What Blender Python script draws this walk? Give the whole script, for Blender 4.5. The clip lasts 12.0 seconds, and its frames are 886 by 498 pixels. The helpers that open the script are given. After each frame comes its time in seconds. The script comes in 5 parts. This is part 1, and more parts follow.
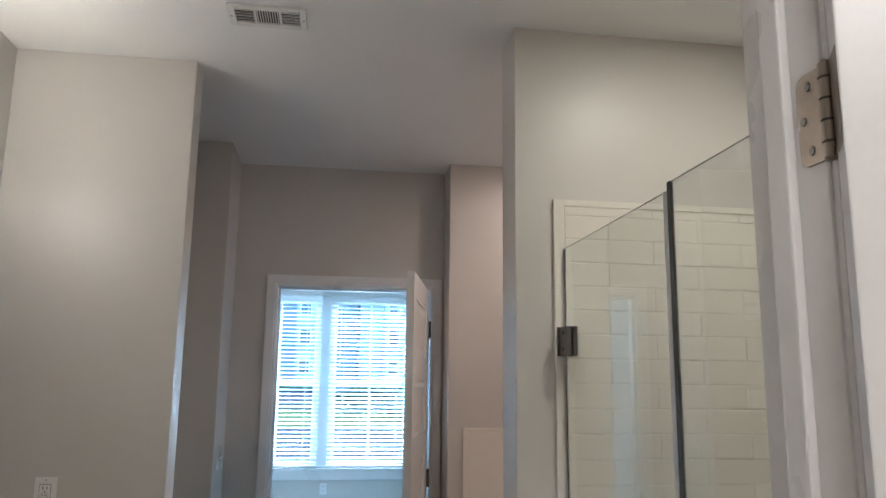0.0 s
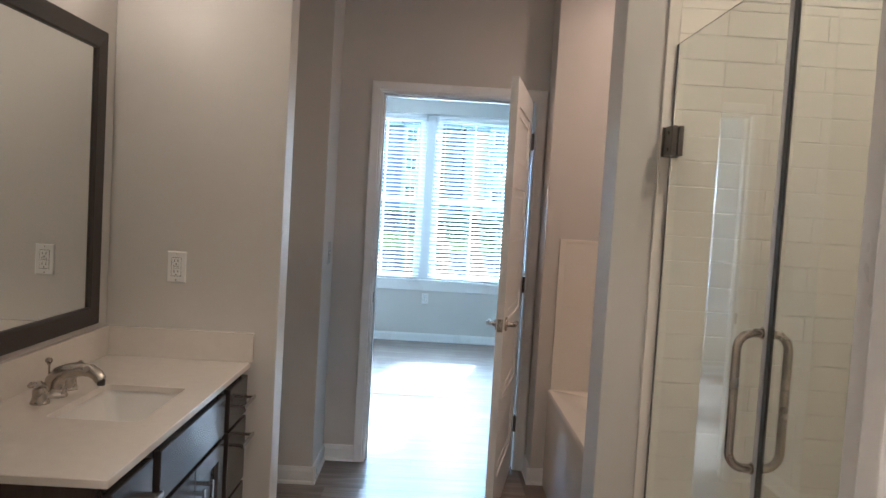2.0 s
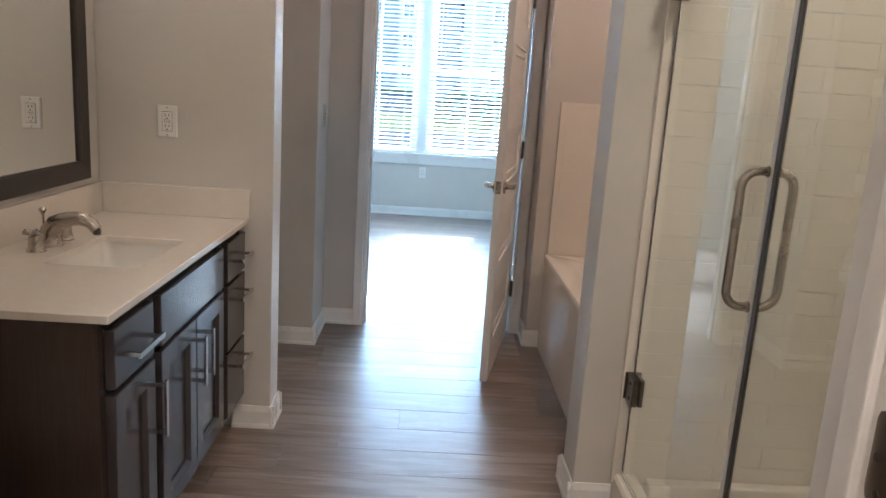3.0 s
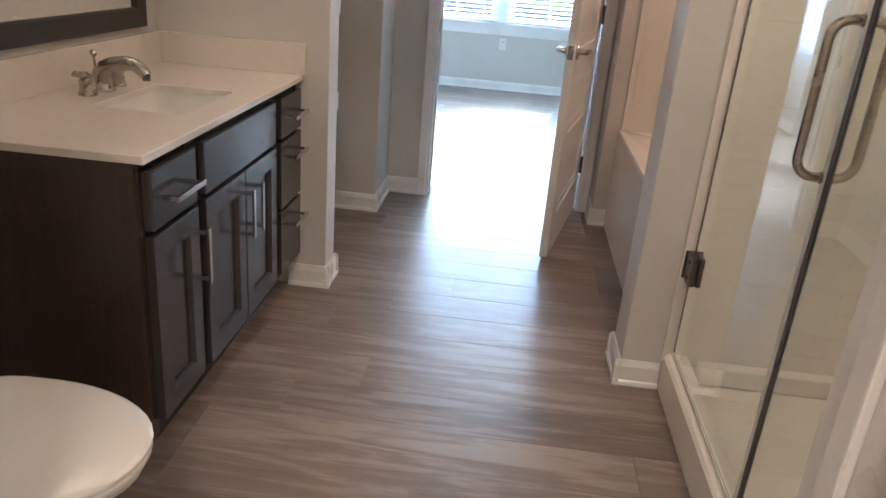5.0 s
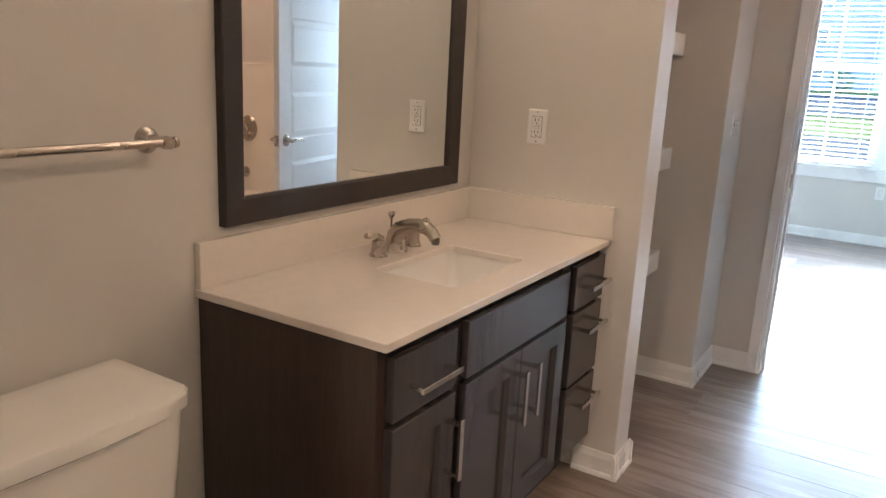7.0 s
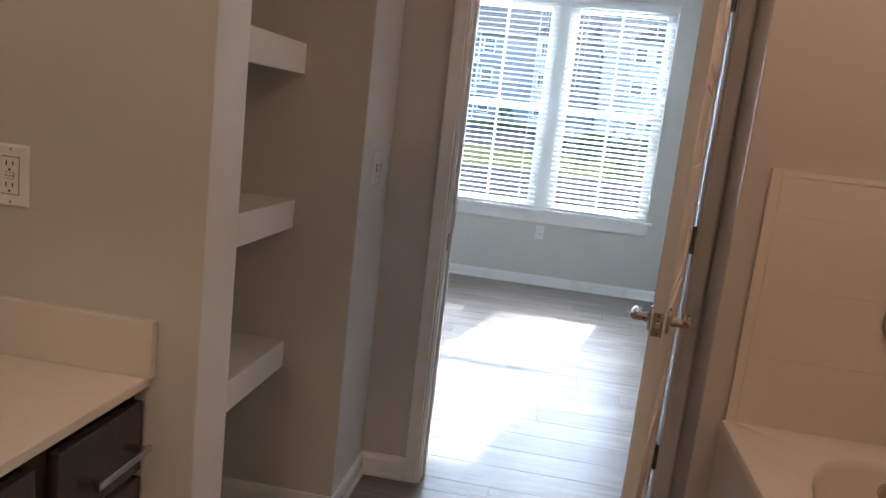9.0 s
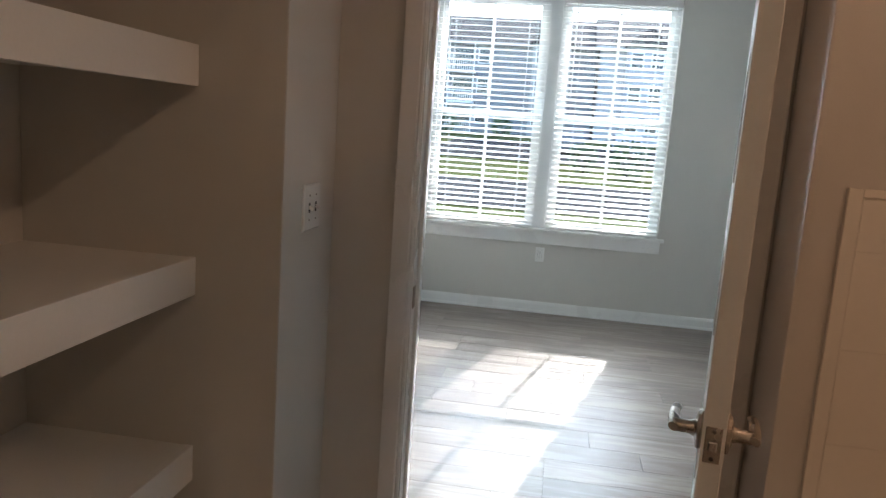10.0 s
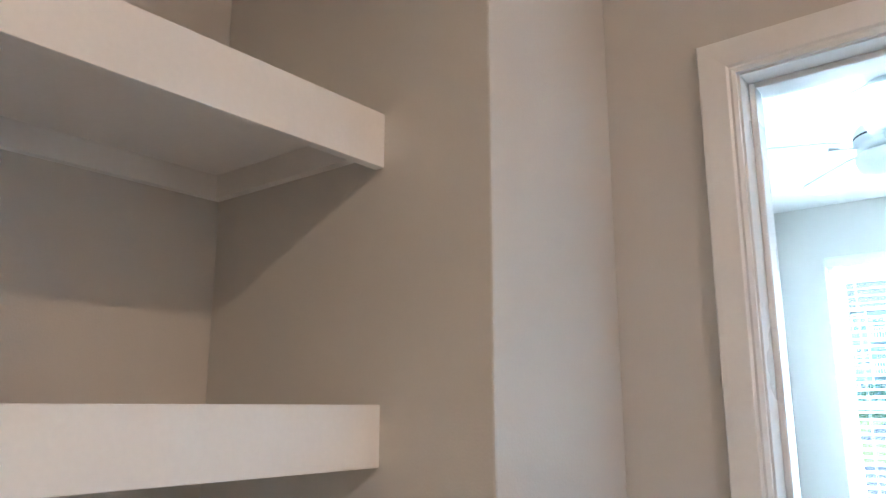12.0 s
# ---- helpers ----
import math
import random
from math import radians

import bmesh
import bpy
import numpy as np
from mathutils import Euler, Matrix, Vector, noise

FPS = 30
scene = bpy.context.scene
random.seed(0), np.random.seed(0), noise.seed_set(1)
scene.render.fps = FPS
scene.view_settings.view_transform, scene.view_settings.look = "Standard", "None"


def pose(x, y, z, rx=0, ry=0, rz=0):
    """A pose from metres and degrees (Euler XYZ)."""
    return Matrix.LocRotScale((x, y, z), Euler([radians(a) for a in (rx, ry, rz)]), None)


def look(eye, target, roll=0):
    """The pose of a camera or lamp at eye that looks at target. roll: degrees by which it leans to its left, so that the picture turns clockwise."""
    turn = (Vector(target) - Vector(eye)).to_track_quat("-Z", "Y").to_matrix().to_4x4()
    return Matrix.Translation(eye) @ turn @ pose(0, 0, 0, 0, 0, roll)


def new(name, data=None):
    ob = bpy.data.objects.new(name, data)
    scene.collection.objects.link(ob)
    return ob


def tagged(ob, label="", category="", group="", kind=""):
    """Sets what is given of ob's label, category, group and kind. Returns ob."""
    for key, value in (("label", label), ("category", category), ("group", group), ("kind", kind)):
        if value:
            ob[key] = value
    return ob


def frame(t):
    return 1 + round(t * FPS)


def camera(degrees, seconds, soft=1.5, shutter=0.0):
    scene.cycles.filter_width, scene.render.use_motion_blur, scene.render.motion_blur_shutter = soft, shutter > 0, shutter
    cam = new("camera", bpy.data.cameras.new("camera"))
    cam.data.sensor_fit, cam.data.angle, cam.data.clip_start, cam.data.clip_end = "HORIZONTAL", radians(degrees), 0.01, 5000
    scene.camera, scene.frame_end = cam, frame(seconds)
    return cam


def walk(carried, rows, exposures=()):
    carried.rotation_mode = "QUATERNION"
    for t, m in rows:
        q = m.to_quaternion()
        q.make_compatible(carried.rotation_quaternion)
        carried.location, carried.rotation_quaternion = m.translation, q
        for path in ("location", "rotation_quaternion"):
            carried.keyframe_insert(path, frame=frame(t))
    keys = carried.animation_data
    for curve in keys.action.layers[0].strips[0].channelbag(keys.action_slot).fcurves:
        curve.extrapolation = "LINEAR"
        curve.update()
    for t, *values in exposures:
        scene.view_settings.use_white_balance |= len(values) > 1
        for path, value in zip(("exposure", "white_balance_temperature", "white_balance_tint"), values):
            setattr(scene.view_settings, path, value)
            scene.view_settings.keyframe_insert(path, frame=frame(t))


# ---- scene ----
cam = camera(61.8, 12.0)
PATH = [
    (0, (0.024, -0.116, 1.547), (0.311, 1.832, 1.9), 0.7),
    (0.3, (0.004, -0.12, 1.553), (0.126, 1.851, 1.872), 1.7),
    (0.5, (0.002, -0.126, 1.558), (0.054, 1.851, 1.853), 2.1),
    (1, (0.021, -0.14, 1.517), (0.014, 1.85, 1.713), 2.7),
    (1.5, (0.023, -0.138, 1.481), (0.037, 1.862, 1.528), 3.2),
    (2, (0.042, -0.128, 1.432), (0.07, 1.869, 1.325), 3.4),
    (2.5, (0.042, -0.11, 1.376), (0.091, 1.872, 1.115), 3.5),
    (3, (0.045, -0.103, 1.333), (0.099, 1.852, 0.915), 3.7),
    (3.5, (0.044, -0.09, 1.307), (0.1, 1.829, 0.745), 4.1),
    (3.7, (0.059, -0.096, 1.304), (0.105, 1.806, 0.686), 4.3),
    (5.3, (0.169, -0.009, 1.259), (-0.075, 1.831, 0.514), 6.6),
    (5.5, (0.198, 0.009, 1.281), (-0.159, 1.837, 0.553), 8.6),
    (6, (0.27, 0.106, 1.263), (-0.417, 1.851, 0.569), 7.0),
    (6.5, (0.235, 0.198, 1.277), (-0.687, 1.866, 0.67), 3.4),
    (6.7, (0.205, 0.245, 1.306), (-0.814, 1.881, 0.774), 2.3),
    (8.3, (0.064, 0.945, 1.364), (-0.813, 2.706, 1.001), 5.5),
    (8.5, (0.057, 1.059, 1.354), (-0.622, 2.905, 0.991), 6.1),
    (9, (0.083, 1.389, 1.356), (-0.196, 3.338, 1.005), 6.5),
    (9.5, (0.099, 1.725, 1.37), (-0.043, 3.693, 1.044), 5.7),
    (10, (0.093, 2.022, 1.378), (-0.201, 3.975, 1.059), 4.0),
    (10.5, (0.156, 2.26, 1.398), (-0.545, 4.122, 1.193), 2.7),
    (11, (0.142, 2.451, 1.426), (-0.913, 4.151, 1.434), 1.1),
    (11.5, (0.083, 2.622, 1.479), (-1.147, 4.181, 1.722), 0.1),
    (12, (0.055, 2.779, 1.519), (-1.175, 4.3, 1.937), 0.0),
]
EXPOSURES = [(0.0, 3.15, 4350, -4), (1.0, 3.05, 4550, -2), (2.5, 3.4, 4800, 0), (3.5, 3.5, 4850, 1), (5.5, 3.65, 5150, 4), (6.5, 3.8, 5400, 6), (8.5, 3.45, 5200, 4), (9.0, 2.8, 5750, 10), (9.5, 2.55, 5850, 9), (10.0, 2.45, 6200, 8), (10.5, 2.4, 6700, 8), (11.0, 3.5, 6500, 9), (11.5, 4.2, 5300, 1), (12.0, 4.2, 4950, -1)]
walk(cam, [(t, look(eye, target, roll)) for t, eye, target, roll in PATH], EXPOSURES)

# ---- light ----
SUN_WAY = Vector((0.24, 1.0, 0.625)).normalized()
world = bpy.data.worlds.new("sky")
scene.world = world
world.use_nodes = True
wn = world.node_tree.nodes
sky = wn.new("ShaderNodeTexSky")
sky.sky_type = "NISHITA"
sky.sun_disc = False
sky.dust_density = 0.8
sky.ozone_density = 2.5
sky.sun_elevation = math.asin(SUN_WAY.z)
sky.sun_rotation = math.atan2(SUN_WAY.x, SUN_WAY.y)
world.node_tree.links.new(sky.outputs[0], wn["Background"].inputs[0])
wn["Background"].inputs[1].default_value = 0.15
sun = new("sun", bpy.data.lights.new("sun", "SUN"))
sun.data.energy, sun.data.angle, sun.data.color = 2.0, radians(0.5), (1.0, 0.95, 0.88)
sun.matrix_basis = look(SUN_WAY * 20, (0, 0, 0))
# area lamps added in the window to boost the sky's light: down, up, sideways
for name, power, pitch, turn, spread in (("window_sky_fill", 3.5, -50, 0, 78), ("window_ground_fill", 3.0, 48, 0, 78), ("window_side_fill", 2.6, 0, -30, 34), ("window_side_fill", 2.6, 0, 30, 34)):
    lamp = new(name, bpy.data.lights.new(name, "AREA"))
    lamp.data.shape, lamp.data.size, lamp.data.size_y, lamp.data.spread = "RECTANGLE", 1.70, 1.66, radians(spread)
    lamp.data.energy, lamp.data.color = power, (0.72, 0.88, 1.0)
    lamp.matrix_basis = pose(-0.04, 7.79, 1.53) @ pose(0, 0, 0, 90 + pitch, 0, 180 + turn)
BULB = 1.35
# strength of the added hall fill light
DOME = 11.0
DOWNLIGHT = (20.0, 18.0)

# ---- materials ----


def material(name, color, rough=0.5, metal=0.0, vary=0.06, scale=6.0, fine=180.0, bump=0.0, stretch=(1, 1, 1), obj_vary=0.0, **extra):
    """A surface whose colour drifts at two scales, with a fine relief."""
    m = bpy.data.materials.new(name)
    m.use_nodes = True
    n, l = m.node_tree.nodes, m.node_tree.links
    b = n["Principled BSDF"]
    b.inputs["Roughness"].default_value = rough
    b.inputs["Metallic"].default_value = metal
    co = n.new("ShaderNodeTexCoord")
    mp = n.new("ShaderNodeMapping")
    mp.inputs["Scale"].default_value = stretch
    l.new(co.outputs["Object"], mp.inputs["Vector"])
    big, small = n.new("ShaderNodeTexNoise"), n.new("ShaderNodeTexNoise")
    for t, s in ((big, scale), (small, fine)):
        t.inputs["Scale"].default_value = s
        t.inputs["Detail"].default_value = 4
        l.new(mp.outputs[0], t.inputs["Vector"])
    mix = n.new("ShaderNodeMath")
    mix.operation = "ADD"
    l.new(big.outputs["Fac"], mix.inputs[0])
    l.new(small.outputs["Fac"], mix.inputs[1])
    span = n.new("ShaderNodeMapRange")
    span.inputs["From Min"].default_value, span.inputs["From Max"].default_value = 0.6, 1.4
    span.inputs["To Min"].default_value, span.inputs["To Max"].default_value = 1 - vary, 1 + vary
    l.new(mix.outputs[0], span.inputs["Value"])
    last = span.outputs[0]
    if obj_vary:
        oi = n.new("ShaderNodeObjectInfo")
        r = n.new("ShaderNodeMapRange")
        r.inputs["To Min"].default_value, r.inputs["To Max"].default_value = 1 - obj_vary, 1 + obj_vary
        l.new(oi.outputs["Random"], r.inputs["Value"])
        mm = n.new("ShaderNodeMath")
        mm.operation = "MULTIPLY"
        l.new(last, mm.inputs[0])
        l.new(r.outputs[0], mm.inputs[1])
        last = mm.outputs[0]
    mul = n.new("ShaderNodeVectorMath")
    mul.operation = "SCALE"
    mul.inputs[0].default_value = color
    l.new(last, mul.inputs["Scale"])
    l.new(mul.outputs[0], b.inputs["Base Color"])
    rr = n.new("ShaderNodeMapRange")
    rr.inputs["To Min"].default_value, rr.inputs["To Max"].default_value = rough * 0.88, min(1, rough * 1.12)
    l.new(big.outputs["Fac"], rr.inputs["Value"])
    l.new(rr.outputs[0], b.inputs["Roughness"])
    if bump:
        bp = n.new("ShaderNodeBump")
        bp.inputs["Strength"].default_value = bump
        bp.inputs["Distance"].default_value = 0.002
        l.new(small.outputs["Fac"], bp.inputs["Height"])
        l.new(bp.outputs[0], b.inputs["Normal"])
    for key, value in extra.items():
        b.inputs[key.replace("_", " ")].default_value = value
    return m


def glass_material(name, tint, rough=0.0, ior=1.5):
    m = bpy.data.materials.new(name)
    m.use_nodes = True
    b = m.node_tree.nodes["Principled BSDF"]
    b.inputs["Base Color"].default_value = (*tint, 1)
    b.inputs["Roughness"].default_value = rough
    b.inputs["IOR"].default_value = ior
    b.inputs["Transmission Weight"].default_value = 1.0
    return m


def plank_material():
    """Grey-brown vinyl plank, grain along the plank's length, each plank its own tone."""
    m = bpy.data.materials.new("vinyl_plank")
    m.use_nodes = True
    n, l = m.node_tree.nodes, m.node_tree.links
    b = n["Principled BSDF"]
    co, oi = n.new("ShaderNodeTexCoord"), n.new("ShaderNodeObjectInfo")
    shift = n.new("ShaderNodeVectorMath")
    shift.operation = "MULTIPLY_ADD"
    l.new(oi.outputs["Random"], shift.inputs[0])
    shift.inputs[1].default_value = (37.0, 53.0, 11.0)
    l.new(co.outputs["Object"], shift.inputs[2])
    waves = []
    for sc, st, det, dist in ((1.0, (1.8, 15, 1), 6, 1.3), (1.0, (8, 90, 1), 5, 0.8), (1.0, (0.9, 2.2, 1), 3, 0.6)):
        mp = n.new("ShaderNodeMapping")
        mp.inputs["Scale"].default_value = st
        l.new(shift.outputs[0], mp.inputs["Vector"])
        t = n.new("ShaderNodeTexNoise")
        t.inputs["Scale"].default_value, t.inputs["Detail"].default_value, t.inputs["Distortion"].default_value = sc, det, dist
        l.new(mp.outputs[0], t.inputs["Vector"])
        waves.append(t)
    a = n.new("ShaderNodeMath")
    a.operation = "MULTIPLY_ADD"
    l.new(waves[1].outputs["Fac"], a.inputs[0])
    a.inputs[1].default_value = 0.28
    l.new(waves[0].outputs["Fac"], a.inputs[2])
    a2 = n.new("ShaderNodeMath")
    a2.operation = "MULTIPLY_ADD"
    l.new(waves[2].outputs["Fac"], a2.inputs[0])
    a2.inputs[1].default_value = 0.45
    l.new(a.outputs[0], a2.inputs[2])
    ramp = n.new("ShaderNodeValToRGB")
    e = ramp.color_ramp.elements
    e[0].position, e[0].color = 0.56, (0.158, 0.124, 0.106, 1)
    e[1].position, e[1].color = 1.12, (0.325, 0.268, 0.232, 1)
    mid = ramp.color_ramp.elements.new(0.86)
    mid.color = (0.235, 0.187, 0.160, 1)
    e[2].position = 1.0
    l.new(a2.outputs[0], ramp.inputs[0])
    tone = n.new("ShaderNodeMapRange")
    tone.inputs["To Min"].default_value, tone.inputs["To Max"].default_value = 0.86, 1.14
    l.new(oi.outputs["Random"], tone.inputs["Value"])
    mul = n.new("ShaderNodeVectorMath")
    mul.operation = "SCALE"
    l.new(ramp.outputs[0], mul.inputs[0])
    l.new(tone.outputs[0], mul.inputs["Scale"])
    l.new(mul.outputs[0], b.inputs["Base Color"])
    b.inputs["Specular IOR Level"].default_value = 0.45
    rg = n.new("ShaderNodeMapRange")
    rg.inputs["To Min"].default_value, rg.inputs["To Max"].default_value = 0.29, 0.43
    l.new(waves[0].outputs["Fac"], rg.inputs["Value"])
    l.new(rg.outputs[0], b.inputs["Roughness"])
    bp = n.new("ShaderNodeBump")
    bp.inputs["Strength"].default_value, bp.inputs["Distance"].default_value = 0.25, 0.001
    l.new(waves[1].outputs["Fac"], bp.inputs["Height"])
    l.new(bp.outputs[0], b.inputs["Normal"])
    return m


def emit_material(name, color, strength):
    m = bpy.data.materials.new(name)
    m.use_nodes = True
    b = m.node_tree.nodes["Principled BSDF"]
    b.inputs["Base Color"].default_value = (0.9, 0.88, 0.84, 1)
    b.inputs["Roughness"].default_value = 0.3
    b.inputs["Emission Color"].default_value = (*color, 1)
    b.inputs["Emission Strength"].default_value = strength
    return m


M_WALL = material("greige_wall_paint", (0.65, 0.625, 0.585), 0.38, vary=0.02, scale=1.5, fine=260, bump=0.18)
M_CEIL = material("white_ceiling_paint", (0.85, 0.85, 0.835), 0.7, vary=0.02, scale=1.2, fine=220, bump=0.25)
M_TRIM = material("white_trim_paint", (0.86, 0.855, 0.84), 0.28, vary=0.02, scale=4, fine=120, bump=0.05)
M_DOOR = material("white_door_paint", (0.86, 0.855, 0.84), 0.32, vary=0.02, scale=4, fine=150, bump=0.06)
M_SHELF = material("white_shelf_paint", (0.86, 0.85, 0.83), 0.35, vary=0.025, scale=5, fine=120, bump=0.08)
M_FLOORBASE = material("dark_subfloor", (0.03, 0.024, 0.02), 0.8)
M_PLANK = plank_material()
# vanity fronts: the espresso wood greyed, reflected daylight put into its colour
M_FRONT_SHEEN = material("espresso_with_daylight_sheen", (0.052, 0.045, 0.044), 0.2, vary=0.10, scale=3.0, fine=14, stretch=(14, 14, 1.0), bump=0.04, Specular_IOR_Level=0.6)
M_WOOD = material("espresso_wood", (0.052, 0.036, 0.029), 0.25, vary=0.18, scale=3.0, fine=14, stretch=(14, 14, 1.0), bump=0.08)
# toe kick and body; also painted shade on the inner stiles
M_TOE_SHADE = material("dark_toe_and_gap_shade", (0.02, 0.015, 0.013), 0.5, vary=0.2)
M_FRAME = material("dark_mirror_frame", (0.035, 0.027, 0.024), 0.4, vary=0.2, scale=5, fine=60, bump=0.05)
M_QUARTZ = material("cream_quartz", (0.76, 0.71, 0.645), 0.16, vary=0.035, scale=30, fine=400)
M_PORC = material("white_porcelain", (0.82, 0.80, 0.76), 0.08, vary=0.01, scale=4)
M_SEAT = material("white_toilet_seat", (0.82, 0.795, 0.76), 0.16, vary=0.01, scale=4)
M_ACRYL = material("bone_acrylic", (0.85, 0.81, 0.735), 0.14, vary=0.015, scale=3, fine=60, bump=0.03)
M_NICKEL = material("brushed_nickel", (0.50, 0.455, 0.40), 0.27, 1.0, vary=0.06, scale=20, fine=300)
M_STEEL = material("satin_steel_pull", (0.62, 0.60, 0.57), 0.24, 1.0, vary=0.05, scale=20, fine=300)
M_BRASS = material("satin_bronze_hinge", (0.30, 0.26, 0.21), 0.33, 1.0, vary=0.08, scale=20, fine=200)
M_DARKMET = material("dark_clamp_metal", (0.17, 0.155, 0.145), 0.32, 1.0, vary=0.08, scale=20, fine=200)
M_PLATE = material("white_plastic_plate", (0.88, 0.87, 0.85), 0.25, vary=0.01)
M_SLOT = material("dark_slot", (0.03, 0.03, 0.03), 0.6)
M_BLIND = material("white_vinyl_blind", (0.80, 0.80, 0.79), 0.35, vary=0.015, scale=8)
M_VINYL = material("white_window_vinyl", (0.76, 0.77, 0.77), 0.3, vary=0.015, scale=6)
M_CAULK = material("grey_seal_strip", (0.10, 0.10, 0.095), 0.5, vary=0.1)
M_FAN = material("white_fan_enamel", (0.74, 0.74, 0.73), 0.3, vary=0.02)
M_GLASSP = glass_material("window_glass", (0.98, 0.99, 0.99))
M_SHOWERG = glass_material("shower_glass", (0.95, 0.985, 0.975), ior=1.62)
M_SHADE = emit_material("frosted_lit_shade", (1.0, 0.67, 0.44), BULB)
M_HALL_FILL = emit_material("added_hall_fill_glow", (1.0, 0.67, 0.45), DOME)
M_DOWN = emit_material("lit_shower_lens", (1.0, 0.68, 0.42), DOWNLIGHT[0])
M_DOWN_TUB = emit_material("lit_tub_lens", (1.0, 0.58, 0.36), DOWNLIGHT[1])
M_FROST = material("frosted_glass", (0.8, 0.8, 0.78), 0.4)
M_GRASS = material("lawn_grass", (0.080, 0.088, 0.032), 0.9, vary=0.35, scale=0.4, fine=6, Specular_IOR_Level=0.0)
M_ROAD = material("pale_asphalt", (0.050, 0.049, 0.048), 0.9, vary=0.15, scale=0.6, fine=8, Specular_IOR_Level=0.0)
M_SIDING = material("blue_grey_siding", (0.20, 0.212, 0.23), 0.7, vary=0.06, scale=0.5, fine=3)
M_SIDING2 = material("pale_siding", (0.36, 0.37, 0.38), 0.7, vary=0.06, scale=0.5, fine=3)
M_ROOF = material("dark_roof_shingle", (0.065, 0.06, 0.06), 0.9, vary=0.2, scale=0.8, fine=6, Specular_IOR_Level=0.1)
M_FARGLASS = material("far_window_glass", (0.03, 0.04, 0.05), 0.08, vary=0.1)
M_LEAF = material("shrub_leaves", (0.05, 0.085, 0.025), 0.7, vary=0.4, scale=4, fine=30)
M_CARPAINT = material("grey_car_paint", (0.12, 0.13, 0.14), 0.25, vary=0.03)
M_TYRE = material("black_tyre", (0.02, 0.02, 0.02), 0.8)

m = bpy.data.materials.new("mirror_silver")
m.use_nodes = True
mb = m.node_tree.nodes["Principled BSDF"]
mb.inputs["Base Color"].default_value = (0.86, 0.875, 0.86, 1)
mb.inputs["Metallic"].default_value = 1.0
mb.inputs["Roughness"].default_value = 0.0
M_MIRROR = m

# ---- mesh helpers ----


def box_into(bm, x0, x1, y0, y1, z0, z1, bevel=0.0, seg=2):
    part_bm = bmesh.new()
    bmesh.ops.create_cube(part_bm, size=1)
    for v in part_bm.verts:
        v.co = Vector((x0 + (v.co.x + 0.5) * (x1 - x0), y0 + (v.co.y + 0.5) * (y1 - y0), z0 + (v.co.z + 0.5) * (z1 - z0)))
    if bevel:
        bmesh.ops.bevel(part_bm, geom=part_bm.edges[:], offset=bevel, segments=seg, affect="EDGES", profile=0.6)
    merge_into(bm, part_bm)
    return bm


def merge_into(bm, other, m=None):
    if m is not None:
        bmesh.ops.transform(other, matrix=m, verts=other.verts[:])
    tmp = bpy.data.meshes.new("tmp")
    other.to_mesh(tmp)
    other.free()
    bm.from_mesh(tmp)
    bpy.data.meshes.remove(tmp)


def box(x0, x1, y0, y1, z0, z1, bevel=0.0, seg=2):
    return box_into(bmesh.new(), x0, x1, y0, y1, z0, z1, bevel, seg)


def lathe(profile, steps=24, axis="z", at=(0, 0, 0)):
    """Turns (radius, height) pairs about an axis."""
    bm = bmesh.new()
    rings = []
    for r, h in profile:
        if r < 1e-6:
            rings.append([bm.verts.new((0, 0, h))])
        else:
            rings.append([bm.verts.new((r * math.cos(2 * math.pi * i / steps), r * math.sin(2 * math.pi * i / steps), h)) for i in range(steps)])
    for a, b in zip(rings, rings[1:]):
        for i in range(steps):
            j = (i + 1) % steps
            if len(a) == 1 and len(b) > 1:
                bm.faces.new((a[0], b[i], b[j]))
            elif len(b) == 1 and len(a) > 1:
                bm.faces.new((a[i], b[0], a[j]))
            elif len(a) > 1:
                bm.faces.new((a[i], b[i], b[j], a[j]))
    bmesh.ops.recalc_face_normals(bm, faces=bm.faces[:])
    turn = {"z": Matrix(), "x": pose(0, 0, 0, 0, 90, 0), "y": pose(0, 0, 0, -90, 0, 0), "-z": pose(0, 0, 0, 180, 0, 0), "-x": pose(0, 0, 0, 0, -90, 0), "-y": pose(0, 0, 0, 90, 0, 0)}[axis]
    bmesh.ops.transform(bm, matrix=Matrix.Translation(at) @ turn, verts=bm.verts[:])
    return bm


def tube(points, radii, steps=12, flat=1.0):
    """A round bar along points; radii: one number or one for each point."""
    bm = bmesh.new()
    pts = [Vector(p) for p in points]
    if not isinstance(radii, (list, tuple)):
        radii = [radii] * len(pts)
    side = None
    rings = []
    for i, p in enumerate(pts):
        way = (pts[min(i + 1, len(pts) - 1)] - pts[max(i - 1, 0)]).normalized()
        if side is None:
            side = way.orthogonal().normalized()
        side = (side - way * side.dot(way)).normalized()
        up = way.cross(side)
        rings.append([bm.verts.new(p + (side * math.cos(2 * math.pi * k / steps) + up * flat * math.sin(2 * math.pi * k / steps)) * radii[i]) for k in range(steps)])
    for a, b in zip(rings, rings[1:]):
        for k in range(steps):
            bm.faces.new((a[k], a[(k + 1) % steps], b[(k + 1) % steps], b[k]))
    bm.faces.new(rings[0][::-1])
    bm.faces.new(rings[-1])
    bmesh.ops.recalc_face_normals(bm, faces=bm.faces[:])
    return bm


def arc(points, n=6):
    """Rounds a polyline through its inner corners (quadratic)."""
    pts = [Vector(p) for p in points]
    out = [pts[0]]
    for a, b, c in zip(pts, pts[1:], pts[2:]):
        p, q = (a + b) / 2 if a is not pts[0] else a.lerp(b, 0.5), (b + c) / 2
        for i in range(n + 1):
            t = i / n
            out.append(p.lerp(b, t).lerp(b.lerp(q, t), t))
    out.append(pts[-1])
    return out


